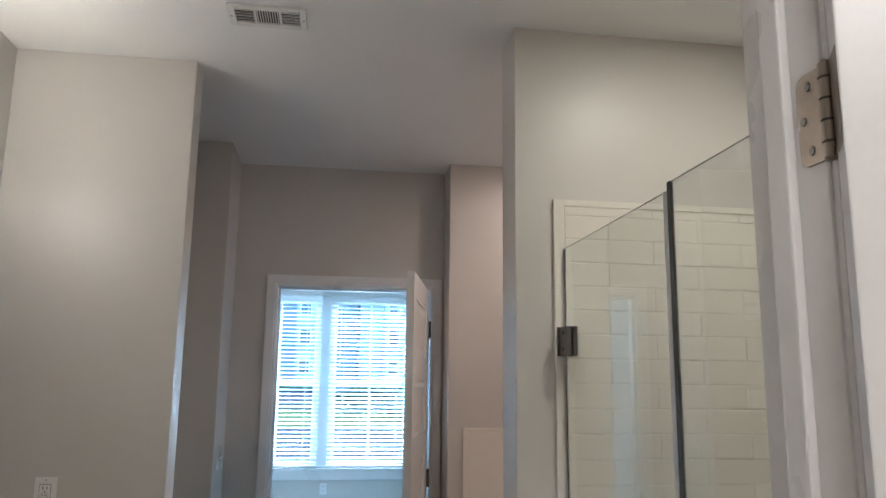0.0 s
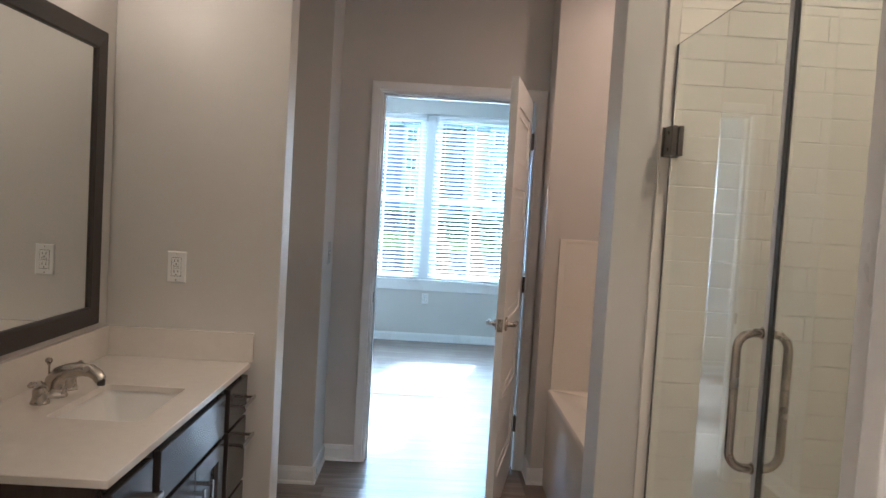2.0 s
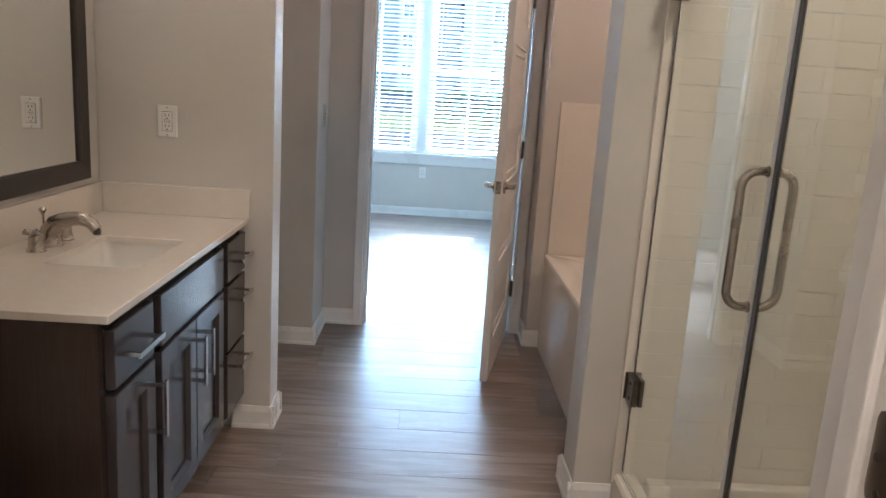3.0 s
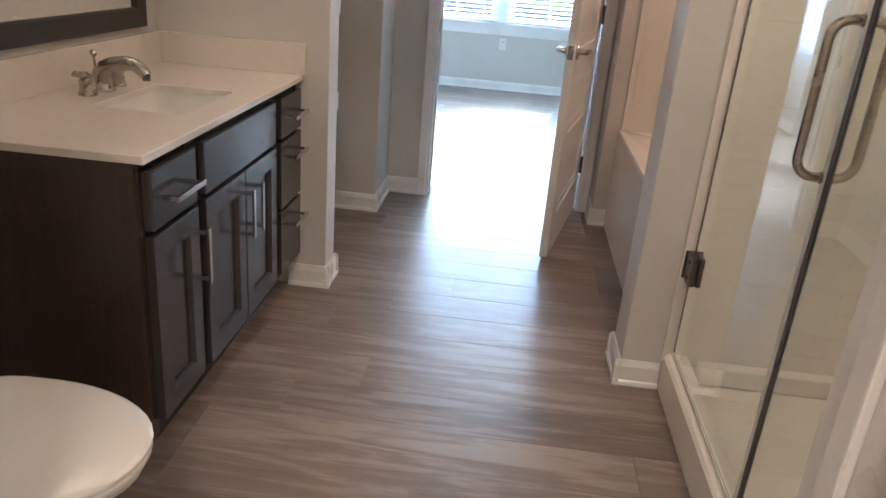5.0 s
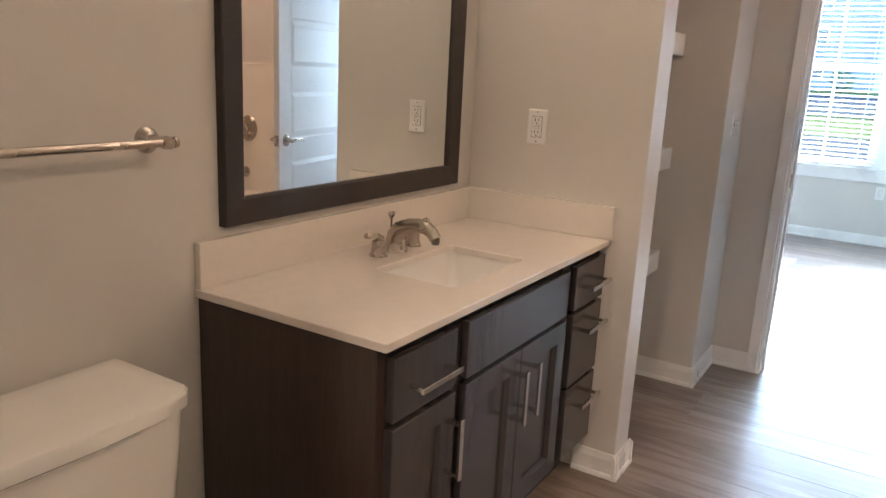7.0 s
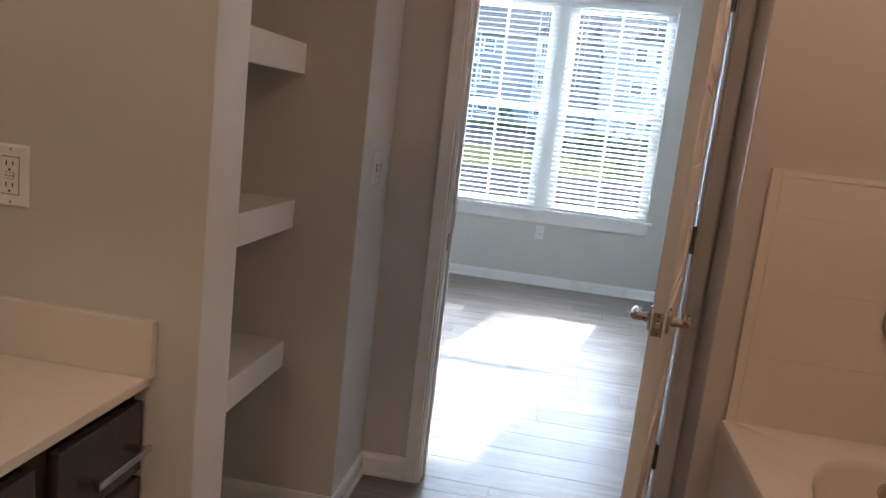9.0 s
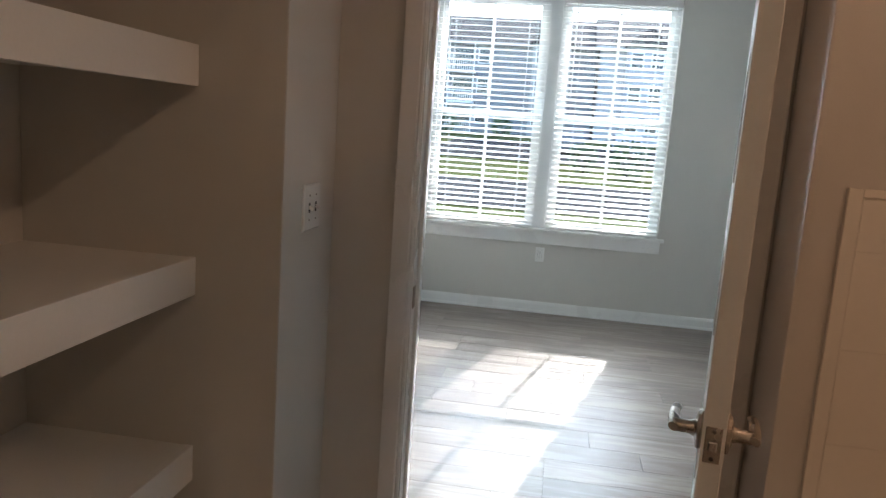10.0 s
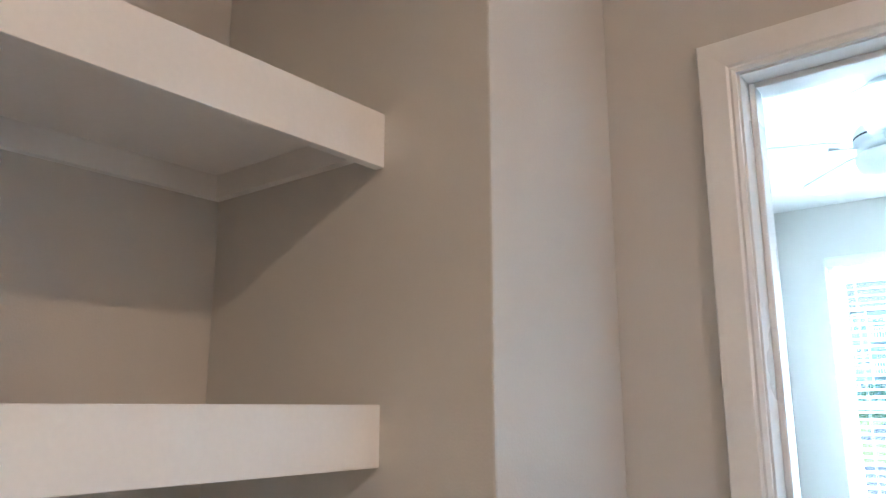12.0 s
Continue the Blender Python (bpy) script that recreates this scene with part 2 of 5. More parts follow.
def loft(rings, cap=True):
    bm = bmesh.new()
    made = [[bm.verts.new(p) for p in r] for r in rings]
    for a, b in zip(made, made[1:]):
        for k in range(len(a)):
            bm.faces.new((a[k], a[(k + 1) % len(a)], b[(k + 1) % len(b)], b[k]))
    if cap:
        bm.faces.new(made[0][::-1])
        bm.faces.new(made[-1])
    bmesh.ops.recalc_face_normals(bm, faces=bm.faces[:])
    return bm


def part(name, bm, mat, parent=None, label="", smooth=False):
    me = bpy.data.meshes.new(name)
    bm.to_mesh(me)
    bm.free()
    me.materials.append(mat)
    if smooth:
        me.shade_smooth()
        me.set_sharp_from_angle(angle=radians(35))
    ob = new(name, me)
    if parent is not None:
        ob.parent = parent
    if label:
        ob["label"] = label
    return ob


def thing(name, label, category, at=(0, 0, 0), group="", rz=0):
    ob = new(name)
    ob.empty_display_size = 0.05
    ob.matrix_basis = pose(*at, 0, 0, rz)
    return tagged(ob, label, category, group)


def setting(name, bm, mat, label="", category="", smooth=False):
    return tagged(part(name, bm, mat, None, "", smooth), label, category, kind="structure")

# ---- rooms ----
XL, XR = -1.147, 1.60            # bathroom side walls
WING_L = (2.602, 2.737, -0.515)  # vanity end wall: near face, far face, end
STUB = (3.577, 3.95, -0.505)     # wall between linen alcove and bedroom door
WING_R = (2.138, 2.315, 0.588)   # wall between shower and tub
TUB_END = (3.74, 0.628)          # wall at the tub's far end: face, corner
DOOR_Y = (3.95, 4.07)            # bedroom wall
DOOR_X = (-0.272, 0.556)
ENTRY_Y = (0.465, 0.58)
ENTRY_X = (-0.405, 0.455)
HEAD = 2.045
CEIL, CEIL_BED = 2.72, 2.76
BED_X = (-2.1, 2.5)
JOG = (-1.21, 6.88)             # corner of the projecting bedroom wall
WIN_Y = (7.795, 7.945)
WIN_X = (-0.945, 0.865)
WIN_Z = (0.645, 2.43)

setting("wall_west", box(XL - 0.12, XL, ENTRY_Y[0], DOOR_Y[0], 0, CEIL), M_WALL, "greige painted bathroom wall behind the vanity", "wall")
setting("wall_vanity_end", box(XL, WING_L[2], WING_L[0], WING_L[1], 0, CEIL, 0.004), M_WALL, "greige painted end wall beside the vanity", "wall")
setting("wall_stub", box(XL, STUB[2], STUB[0], STUB[1] - 0.001, 0, CEIL, 0.004), M_WALL, "greige painted stub wall beside the linen shelves", "wall")
setting("wall_shower_tub", box(WING_R[2], XR, WING_R[0], WING_R[1], 0, CEIL, 0.004), M_WALL, "greige painted wall between shower and tub", "wall")
setting("wall_tub_end", box(TUB_END[1], XR, TUB_END[0], DOOR_Y[0] - 0.001, 0, CEIL, 0.004), M_WALL, "greige painted wall at the end of the tub", "wall")
setting("wall_east", box(XR, XR + 0.12, -1.7, DOOR_Y[0], 0, CEIL), M_WALL, "greige painted wall behind shower and tub", "wall")


def wall_with_opening(name, x0, x1, y0, y1, z1, ox0, ox1, oz0, oz1, label):
    bm = box(x0, ox0, y0, y1, 0, z1)
    box_into(bm, ox1, x1, y0, y1, 0, z1)
    box_into(bm, ox0, ox1, y0, y1, oz1, z1)
    if oz0 > 0:
        box_into(bm, ox0, ox1, y0, y1, 0, oz0)
    return setting(name, bm, M_WALL, label, "wall")


wall_with_opening("wall_bedroom_door", BED_X[0], BED_X[1], DOOR_Y[0], DOOR_Y[1], CEIL_BED, DOOR_X[0] - 0.02, DOOR_X[1] + 0.02, 0, HEAD + 0.02, "greige painted wall with the bedroom doorway")
wall_with_opening("wall_entry", -1.45, XR, ENTRY_Y[0], ENTRY_Y[1], CEIL, ENTRY_X[0] - 0.02, ENTRY_X[1] + 0.02, 0, HEAD + 0.02, "greige painted wall with the bathroom entry")
wall_with_opening("wall_window", BED_X[0] - 0.12, BED_X[1] + 0.12, WIN_Y[0], WIN_Y[1], CEIL_BED + 0.15, WIN_X[0], WIN_X[1], WIN_Z[0], WIN_Z[1], "pale greige painted bedroom wall with a double window")
setting("wall_bedroom_west", box(BED_X[0] - 0.12, BED_X[0], DOOR_Y[0], WIN_Y[0], 0, CEIL_BED), M_WALL, "plain greige bedroom wall", "wall")
setting("wall_bedroom_jog", box(BED_X[0], JOG[0], JOG[1], WIN_Y[0], 0, CEIL_BED, 0.004), M_WALL, "greige painted wall jog beside the bedroom window", "wall")
setting("wall_bedroom_east", box(BED_X[1], BED_X[1] + 0.12, DOOR_Y[0], WIN_Y[0], 0, CEIL_BED), M_WALL, "plain greige bedroom wall", "wall")
setting("wall_hall_south", box(-1.57, XR + 0.12, -1.82, -1.7, 0, CEIL), M_WALL, "plain greige hall wall", "wall")
setting("wall_hall_west", box(-1.57, -1.45, -1.7, ENTRY_Y[1], 0, CEIL), M_WALL, "plain greige hall wall", "wall")
setting("ceiling", box(-1.57, XR + 0.12, -1.82, DOOR_Y[0], CEIL, CEIL + 0.12), M_CEIL, "white painted bathroom ceiling", "ceiling")
setting("ceiling_bedroom", box(BED_X[0] - 0.12, BED_X[1] + 0.12, DOOR_Y[0], WIN_Y[0], CEIL_BED, CEIL_BED + 0.12), M_CEIL, "white painted bedroom ceiling", "ceiling")
floor = setting("floor", box(-2.22, 2.62, -1.82, WIN_Y[0], -0.12, -0.006), M_FLOORBASE, "grey-brown wood-look vinyl plank floor", "floor")

# ---- trim ----
BASE_H = 0.088


def baseboard(x0, y0, x1, y1, nx, ny):
    """A moulded board with a shoe at its foot, along a wall from one end to the other; nx, ny: out of the wall."""
    prof = [(0, 0), (0.0185, 0), (0.018, 0.009), (0.0155, 0.015), (0.0115, 0.018), (0.0115, BASE_H - 0.022), (0.0085, BASE_H - 0.010), (0.006, BASE_H), (0, BASE_H)]
    bm = loft([[(x + nx * d, y + ny * d, z) for d, z in prof] for x, y in ((x0, y0), (x1, y1))])
    return setting("baseboard", bm, M_TRIM, "white painted moulded baseboard", "baseboard")


P = 0.018
for run in (
    (XL, ENTRY_Y[1], XL, 1.40, 1, 0),
    (-0.66, WING_L[0], WING_L[2] + P, WING_L[0], 0, -1),
    (WING_L[2], WING_L[0] - P, WING_L[2], WING_L[1] + P, 1, 0),
    (XL, WING_L[1], WING_L[2] + P, WING_L[1], 0, 1),
    (XL, WING_L[1], XL, STUB[0], 1, 0),
    (XL, STUB[0], STUB[2] + P, STUB[0], 0, -1),
    (STUB[2], STUB[0] - P, STUB[2], DOOR_Y[0], 1, 0),
    (STUB[2], DOOR_Y[0], DOOR_X[0] - 0.064, DOOR_Y[0], 0, -1),
    (TUB_END[1] - P, TUB_END[0], 0.700, TUB_END[0], 0, -1),
    (TUB_END[1], TUB_END[0] - P, TUB_END[1], DOOR_Y[0], -1, 0),
    (WING_R[2] - P, WING_R[0], 0.715, WING_R[0], 0, -1),
    (WING_R[2], WING_R[0] - P, WING_R[2], WING_R[1] + P, -1, 0),
    (WING_R[2] - P, WING_R[1], 0.70, WING_R[1], 0, 1),
    (XL, ENTRY_Y[1], ENTRY_X[0] - 0.064, ENTRY_Y[1], 0, 1),
    (ENTRY_X[1] + 0.064, ENTRY_Y[1], 0.715, ENTRY_Y[1], 0, 1),
    (JOG[0], WIN_Y[0], BED_X[1], WIN_Y[0], 0, -1),
    (JOG[0], JOG[1] - P, JOG[0], WIN_Y[0], 1, 0),
    (BED_X[0], JOG[1], JOG[0] + P, JOG[1], 0, -1),
    (BED_X[0], DOOR_Y[1], BED_X[0], JOG[1], 1, 0),
    (BED_X[1], DOOR_Y[1], BED_X[1], WIN_Y[0], -1, 0),
    (BED_X[0], DOOR_Y[1], DOOR_X[0] - 0.064, DOOR_Y[1], 0, 1),
    (DOOR_X[1] + 0.064, DOOR_Y[1], BED_X[1], DOOR_Y[1], 0, 1),
    (-1.45, -1.7, XR, -1.7, 0, 1),
    (-1.45, ENTRY_Y[0], ENTRY_X[0] - 0.064, ENTRY_Y[0], 0, -1),
):
    baseboard(*run)


def casing(x0, x1, top, y, out, label):
    """Mitred moulding round three sides of a doorway; out: -1 or 1 along y."""
    prof = [(0.004, 0), (0.004, 0.009), (0.010, 0.012), (0.014, 0.0105), (0.018, 0.014), (0.052, 0.017), (0.060, 0.017), (0.062, 0.015), (0.062, 0)]
    rings = []
    for px, pz, sx, sz in ((x0, 0, -1, 0), (x0, top, -1, 1), (x1, top, 1, 1), (x1, 0, 1, 0)):
        rings.append([(px + sx * u, y + out * v, pz + sz * u) for u, v in prof])
    return setting("trim", loft(rings), M_TRIM, label, "door trim")


def jamb(name, x0, x1, top, y0, y1, stop_y):
    """Door lining with its stop, round three sides."""
    bm = box(x0 - 0.02, x0, y0, y1, 0, top + 0.02, 0.0015)
    box_into(bm, x1, x1 + 0.02, y0, y1, 0, top + 0.02, 0.0015)
    box_into(bm, x0, x1, y0, y1, top, top + 0.02, 0.0015)
    box_into(bm, x0, x0 + 0.011, stop_y, stop_y + 0.034, 0, top, 0.003)
    box_into(bm, x1 - 0.011, x1, stop_y, stop_y + 0.034, 0, top, 0.003)
    box_into(bm, x0 + 0.011, x1 - 0.011, stop_y, stop_y + 0.034, top - 0.011, top, 0.003)
    return setting(name, bm, M_TRIM, "white painted door lining with stop", "door frame")


casing(DOOR_X[0], DOOR_X[1], HEAD, DOOR_Y[0], -1, "white moulded casing round the bedroom doorway")
casing(DOOR_X[0], DOOR_X[1], HEAD, DOOR_Y[1], 1, "white moulded casing round the bedroom doorway")
casing(ENTRY_X[0], ENTRY_X[1], HEAD, ENTRY_Y[0], -1, "white moulded casing round the bathroom entry")
casing(ENTRY_X[0], ENTRY_X[1], HEAD, ENTRY_Y[1], 1, "white moulded casing round the bathroom entry")
jamb("door_frame_bedroom", DOOR_X[0], DOOR_X[1], HEAD, DOOR_Y[0] - 0.002, DOOR_Y[1] + 0.002, DOOR_Y[0] + 0.040)
jamb("door_frame_entry", ENTRY_X[0], ENTRY_X[1], HEAD, ENTRY_Y[0] - 0.002, ENTRY_Y[1] + 0.002, ENTRY_Y[0] + 0.040)
strike = tagged(part("strike_plate", box(DOOR_X[0] - 0.0005, DOOR_X[0] + 0.0015, DOOR_Y[0] + 0.004, DOOR_Y[0] + 0.034, 0.89, 0.95, 0.0006), M_NICKEL), "brushed nickel strike plate on the door lining", "strike plate")

# ---- doors ----


def hinge_parts(parent, z, mat):
    """One butt hinge at the door's hinge edge, knuckle at the local origin."""
    h = part("hinge", lathe([(0, -0.047), (0.0045, -0.046), (0.0065, -0.044), (0.0065, 0.044), (0.0045, 0.046), (0, 0.049)], 12, "z", (0, 0, z)), mat, parent, "satin metal hinge", True)
    for k in range(4):
        part("knuckle_ring", lathe([(0.0066, -0.0012), (0.0071, 0), (0.0066, 0.0012)], 12, "z", (0, 0, z - 0.03 + 0.02 * k)), M_SLOT, h)
    part("hinge_leaf", box(-0.0045, -0.0024, 0.004, 0.040, z - 0.044, z + 0.044, 0.0006), mat, h)
    for sz in (-0.03, 0.0, 0.03):
        part("screw", lathe([(0, 0), (0.0042, 0.0002), (0.0036, 0.0012), (0, 0.0014)], 10, "-x", (-0.0042, 0.028 if sz else 0.018, z + sz)), M_DARKMET, h)
    return h


def panel_door(name, width, height, angle, at, hinge_mat, label, top_hinge):
    """Hinge knuckle at the origin; the closed leaf reaches to -x, its pull face at y = 0, its back at y = +thickness."""
    d = thing(name, label, "door", at, rz=angle)
    d["kind"] = "structure"
    t = 0.035
    F = 0.008
    rail, stile = 0.115, 0.115
    x0, x1 = -width - 0.003, -0.003
    part("door_stile", box(x0, x0 + stile, F, F + t, 0.012, height, 0.002), M_DOOR, d)
    part("door_stile", box(x1 - stile, x1, F, F + t, 0.012, height, 0.002), M_DOOR, d)
    n = 5
    gap = (height - 0.012 - rail * (n + 1) - 0.07) / n
    z = 0.012
    panels = []
    for i in range(n + 1):
        hgt = rail + (0.07 if i == 0 else 0)
        part("door_rail", box(x0 + stile, x1 - stile, F, F + t, z, z + hgt), M_DOOR, d)
        z += hgt
        if i < n:
            panels.append((z, z + gap))
            z += gap
    for z0, z1 in panels:
        xa, xb = x0 + stile, x1 - stile
        w = 0.035
        rings = []
        for y, ins in ((F + 0.008, 0.0), (F + 0.0085, 0.008), (F + 0.0035, w), (F + 0.0035, w + 0.01)):
            rings.append([(xa + ins, y, z0 + ins), (xb - ins, y, z0 + ins), (xb - ins, y, z1 - ins), (xa + ins, y, z1 - ins)])
        back = [[(x, t + 2 * F - y, zz) for x, y, zz in r] for r in rings]
        bm = loft(rings + back[::-1])
        part("door_panel", bm, M_DOOR, d)
    for hz in (0.26, 1.04, top_hinge):
        hinge_parts(d, hz, hinge_mat)
    # lever set
    hx, hz = x0 + 0.062, 0.925
    for sgn, y0 in ((-1, F), (1, t + F)):
        ax = "-y" if sgn < 0 else "y"
        lv = part("door_lever", lathe([(0, 0), (0.031, 0), (0.033, 0.003), (0.031, 0.008), (0.014, 0.012), (0.011, 0.02), (0.011, 0.045), (0.0, 0.047)], 24, ax, (hx, y0, hz)), M_NICKEL, d, "brushed nickel door lever", True)
        y = y0 + sgn * 0.045
        part("lever_arm", tube([(hx - 0.014, y, hz), (hx + 0.01, y, hz + 0.003), (hx + 0.05, y, hz + 0.004), (hx + 0.09, y, hz - 0.001), (hx + 0.112, y - sgn * 0.004, hz - 0.007)], [0.009, 0.0115, 0.0095, 0.0085, 0.006], 12, 0.75), M_NICKEL, lv, "", True)
    lp = part("latch_plate", box(x0 - 0.0012, x0 + 0.001, F + 0.005, F + 0.030, hz - 0.029, hz + 0.029, 0.0008), M_NICKEL, d, "brushed nickel latch plate")
    part("latch_bolt", box(x0 - 0.010, x0, F + 0.010, F + 0.025, hz - 0.009, hz + 0.009, 0.003), M_STEEL, lp)
    for sz in (-0.022, 0.022):
        part("screw", lathe([(0, 0), (0.0036, 0.0002), (0.003, 0.001), (0, 0.0012)], 10, "-x", (x0 - 0.0012, F + 0.0175, hz + sz)), M_DARKMET, lp)
    return d


panel_door("door_bedroom", 0.806, 2.032, 78, (DOOR_X[1] - 0.001, DOOR_Y[0] - 0.010, 0.003), M_DARKMET, "white panelled door standing open into the bathroom", 1.825)
panel_door("door_entry", 0.848, 2.032, 152, (ENTRY_X[1] - 0.001, ENTRY_Y[0] - 0.010, 0.003), M_BRASS, "white panelled door folded wide open into the hall", 1.787)


def jamb_leaf(x, y, z, mat):
    """The fixed leaf of a hinge, let into the door lining."""
    o = thing("hinge_plate", "satin metal hinge plate screwed to the door lining", "hinge", (x, y, z), "hinge plates")
    part("plate", loft([[(dx, yy, zz) for yy, zz in ((0.0, -0.044), (0.026, -0.044), (0.033, -0.041), (0.036, -0.034), (0.036, 0.034), (0.033, 0.041), (0.026, 0.044), (0.0, 0.044))] for dx in (-0.002, 0.0005)]), mat, o)
    for sz in (-0.031, 0.0, 0.031):
        part("screw", lathe([(0, 0), (0.0045, 0.0002), (0.0038, 0.0012), (0, 0.0014)], 10, "-x", (-0.002, 0.018 if sz else 0.027, sz)), M_DARKMET, o)
    return o


for hz in (0.263, 1.043, 1.828):
    jamb_leaf(DOOR_X[1], DOOR_Y[0] - 0.004, hz, M_DARKMET)
for hz in (0.263, 1.043, 1.790):
    jamb_leaf(ENTRY_X[1], ENTRY_Y[0] - 0.004, hz, M_BRASS)


# an added fixture, out of view behind the camera, that fills the bathroom
def hall_fill_light(x, y):
    f = thing("unseen_hall_lamp", "unseen round ceiling light added in the hall as fill", "ceiling light", (x, y, CEIL))
    part("base", lathe([(0, 0), (0.165, 0), (0.168, -0.012), (0.16, -0.022), (0, -0.022)], 32), M_NICKEL, f, "", True)
    part("dome", lathe([(0.155, -0.022), (0.15, -0.05), (0.12, -0.085), (0.06, -0.105), (0, -0.11)], 32), M_HALL_FILL, f, "glowing dome of the added fill light", True)
    return f


hall_fill_light(0.1, -0.95)


def downlight(x, y, lens, label):
    f = thing("recessed_light", label, "recessed light", (x, y, CEIL), "recessed ceiling lights")
    part("trim_ring", lathe([(0.074, -0.0005), (0.096, -0.0005), (0.094, -0.005), (0.078, -0.007), (0.074, -0.004)], 32), M_PLATE, f, "", True)
    part("lens", lathe([(0, -0.003), (0.074, -0.003), (0.074, -0.001)], 32), lens, f, "lit round lens", True)
    return f


downlight(1.12, 1.40, M_DOWN, "small round recessed light lit above the shower")
downlight(1.12, 3.02, M_DOWN_TUB, "small round recessed light lit above the tub")

# ---- window, blinds ----


def bedroom_window():
    w = thing("window_1", "white vinyl double window with open white blinds", "window")
    w["kind"] = "structure"
    mid = -0.04
    y0, y1 = 7.868, 7.925
    zr = 1.527
    for a, b in ((WIN_X[0], mid - 0.045), (mid + 0.045, WIN_X[1])):
        fr = bmesh.new()
        for args in ((a, a + 0.035, WIN_Z[0], WIN_Z[1]), (b - 0.035, b, WIN_Z[0], WIN_Z[1]), (a + 0.035, b - 0.035, WIN_Z[0], WIN_Z[0] + 0.035), (a + 0.035, b - 0.035, WIN_Z[1] - 0.035, WIN_Z[1])):
            box_into(fr, args[0], args[1], y0, y1, args[2], args[3], 0.003)
        f = part("window_frame", fr, M_VINYL, w)
        for lo, hi, yy in ((WIN_Z[0] + 0.035, zr + 0.022, 7.876), (zr - 0.022, WIN_Z[1] - 0.035, 7.898)):
            s = bmesh.new()
            xa, xb = a + 0.035, b - 0.035
            box_into(s, xa, xa + 0.038, yy, yy + 0.02, lo, hi, 0.003)
            box_into(s, xb - 0.038, xb, yy, yy + 0.02, lo, hi, 0.003)
            box_into(s, xa + 0.038, xb - 0.038, yy, yy + 0.02, lo, lo + 0.045, 0.003)
            box_into(s, xa + 0.038, xb - 0.038, yy, yy + 0.02, hi - 0.045, hi, 0.003)
            xm = (xa + xb) / 2
            box_into(s, xm - 0.010, xm + 0.010, yy + 0.005, yy + 0.015, lo + 0.045, hi - 0.045)
            part("sash", s, M_VINYL, f)
            g = part("pane", box(xa + 0.03, xb - 0.03, yy + 0.008, yy + 0.012, lo + 0.03, hi - 0.03), M_GLASSP, f)
            g.visible_shadow = False
        part("sash_lock", box((a + b) / 2 - 0.03, (a + b) / 2 + 0.03, 7.862, 7.876, zr + 0.022, zr + 0.034, 0.004), M_VINYL, f)
    part("mullion", box(mid - 0.045, mid + 0.045, 7.846, y1, WIN_Z[0], WIN_Z[1], 0.003), M_VINYL, w)
    part("window_sill", box(WIN_X[0] - 0.045, WIN_X[1] + 0.045, 7.752, 7.868, WIN_Z[0] - 0.004, WIN_Z[0] + 0.021, 0.005), M_TRIM, w)
    part("sill_apron", box(WIN_X[0] - 0.02, WIN_X[1] + 0.02, 7.779, 7.797, WIN_Z[0] - 0.095, WIN_Z[0] - 0.004, 0.004), M_TRIM, w)
    return w


bedroom_window()


def blind(x0, x1, tilt, label):
    b = thing("window_blind", label, "blind", ((x0 + x1) / 2, 7.818, WIN_Z[1]), "blinds in the bedroom window")
    h = (x1 - x0) / 2
    hr = bmesh.new()
    box_into(hr, -h, h, -0.028, 0.026, -0.045, -0.001, 0.003)
    part("head_rail", hr, M_BLIND, b)
    val = loft([[(s * h, y, z) for y, z in ((-0.029, -0.066), (-0.036, -0.063), (-0.037, -0.035), (-0.034, -0.012), (-0.037, -0.004), (-0.029, -0.002))] for s in (-1, 1)])
    part("valance", val, M_BLIND, b)
    n, pitch = 39, 0.0428
    prof = [(-0.025, -0.0010), (-0.013, 0.0010), (0.0, 0.0018), (0.013, 0.0010), (0.025, -0.0010), (0.025, -0.0034), (0.013, -0.0016), (0.0, -0.0008), (-0.013, -0.0016), (-0.025, -0.0034)]
    c, s = math.cos(radians(tilt)), math.sin(radians(tilt))
    sl = loft([[(e * (h - 0.004), y * c - z * s, y * s + z * c) for y, z in prof] for e in (-1, 1)])
    me = bpy.data.meshes.new("slat")
    sl.to_mesh(me)
    sl.free()
    me.materials.append(M_BLIND)
    for k in range(n):
        o = new("slat", me)
        o.parent = b
        o.location = (0, 0, -0.082 - pitch * k)
    zb = -0.082 - pitch * (n - 1) - 0.040
    part("bottom_rail", box(-h + 0.003, h - 0.003, -0.024, 0.024, zb - 0.011, zb + 0.011, 0.004), M_BLIND, b)
    for f in (-0.66, 0.0, 0.66):
        for yy in (-0.0265, 0.0265):
            part("ladder_cord", tube([(f * h, yy, -0.05), (f * h, yy, zb)], 0.0011, 5), M_BLIND, b)
    part("tilt_wand", tube([(-h + 0.10, -0.040, -0.06), (-h + 0.10, -0.042, -0.75)], 0.004, 6), M_FROST, b, "clear tilt wand")
    part("lift_cord", tube([(h - 0.08, -0.040, -0.06), (h - 0.08, -0.042, -0.9), (h - 0.08, -0.042, -0.93)], [0.0015, 0.0015, 0.006], 6), M_BLIND, b)
    return b


blind(WIN_X[0] + 0.006, -0.092, 9, "white slatted blind with level slats in the bedroom window")
blind(0.012, WIN_X[1] - 0.006, 17, "white slatted blind with slightly tilted slats in the bedroom window")

# ---- ceiling fan, registers ----


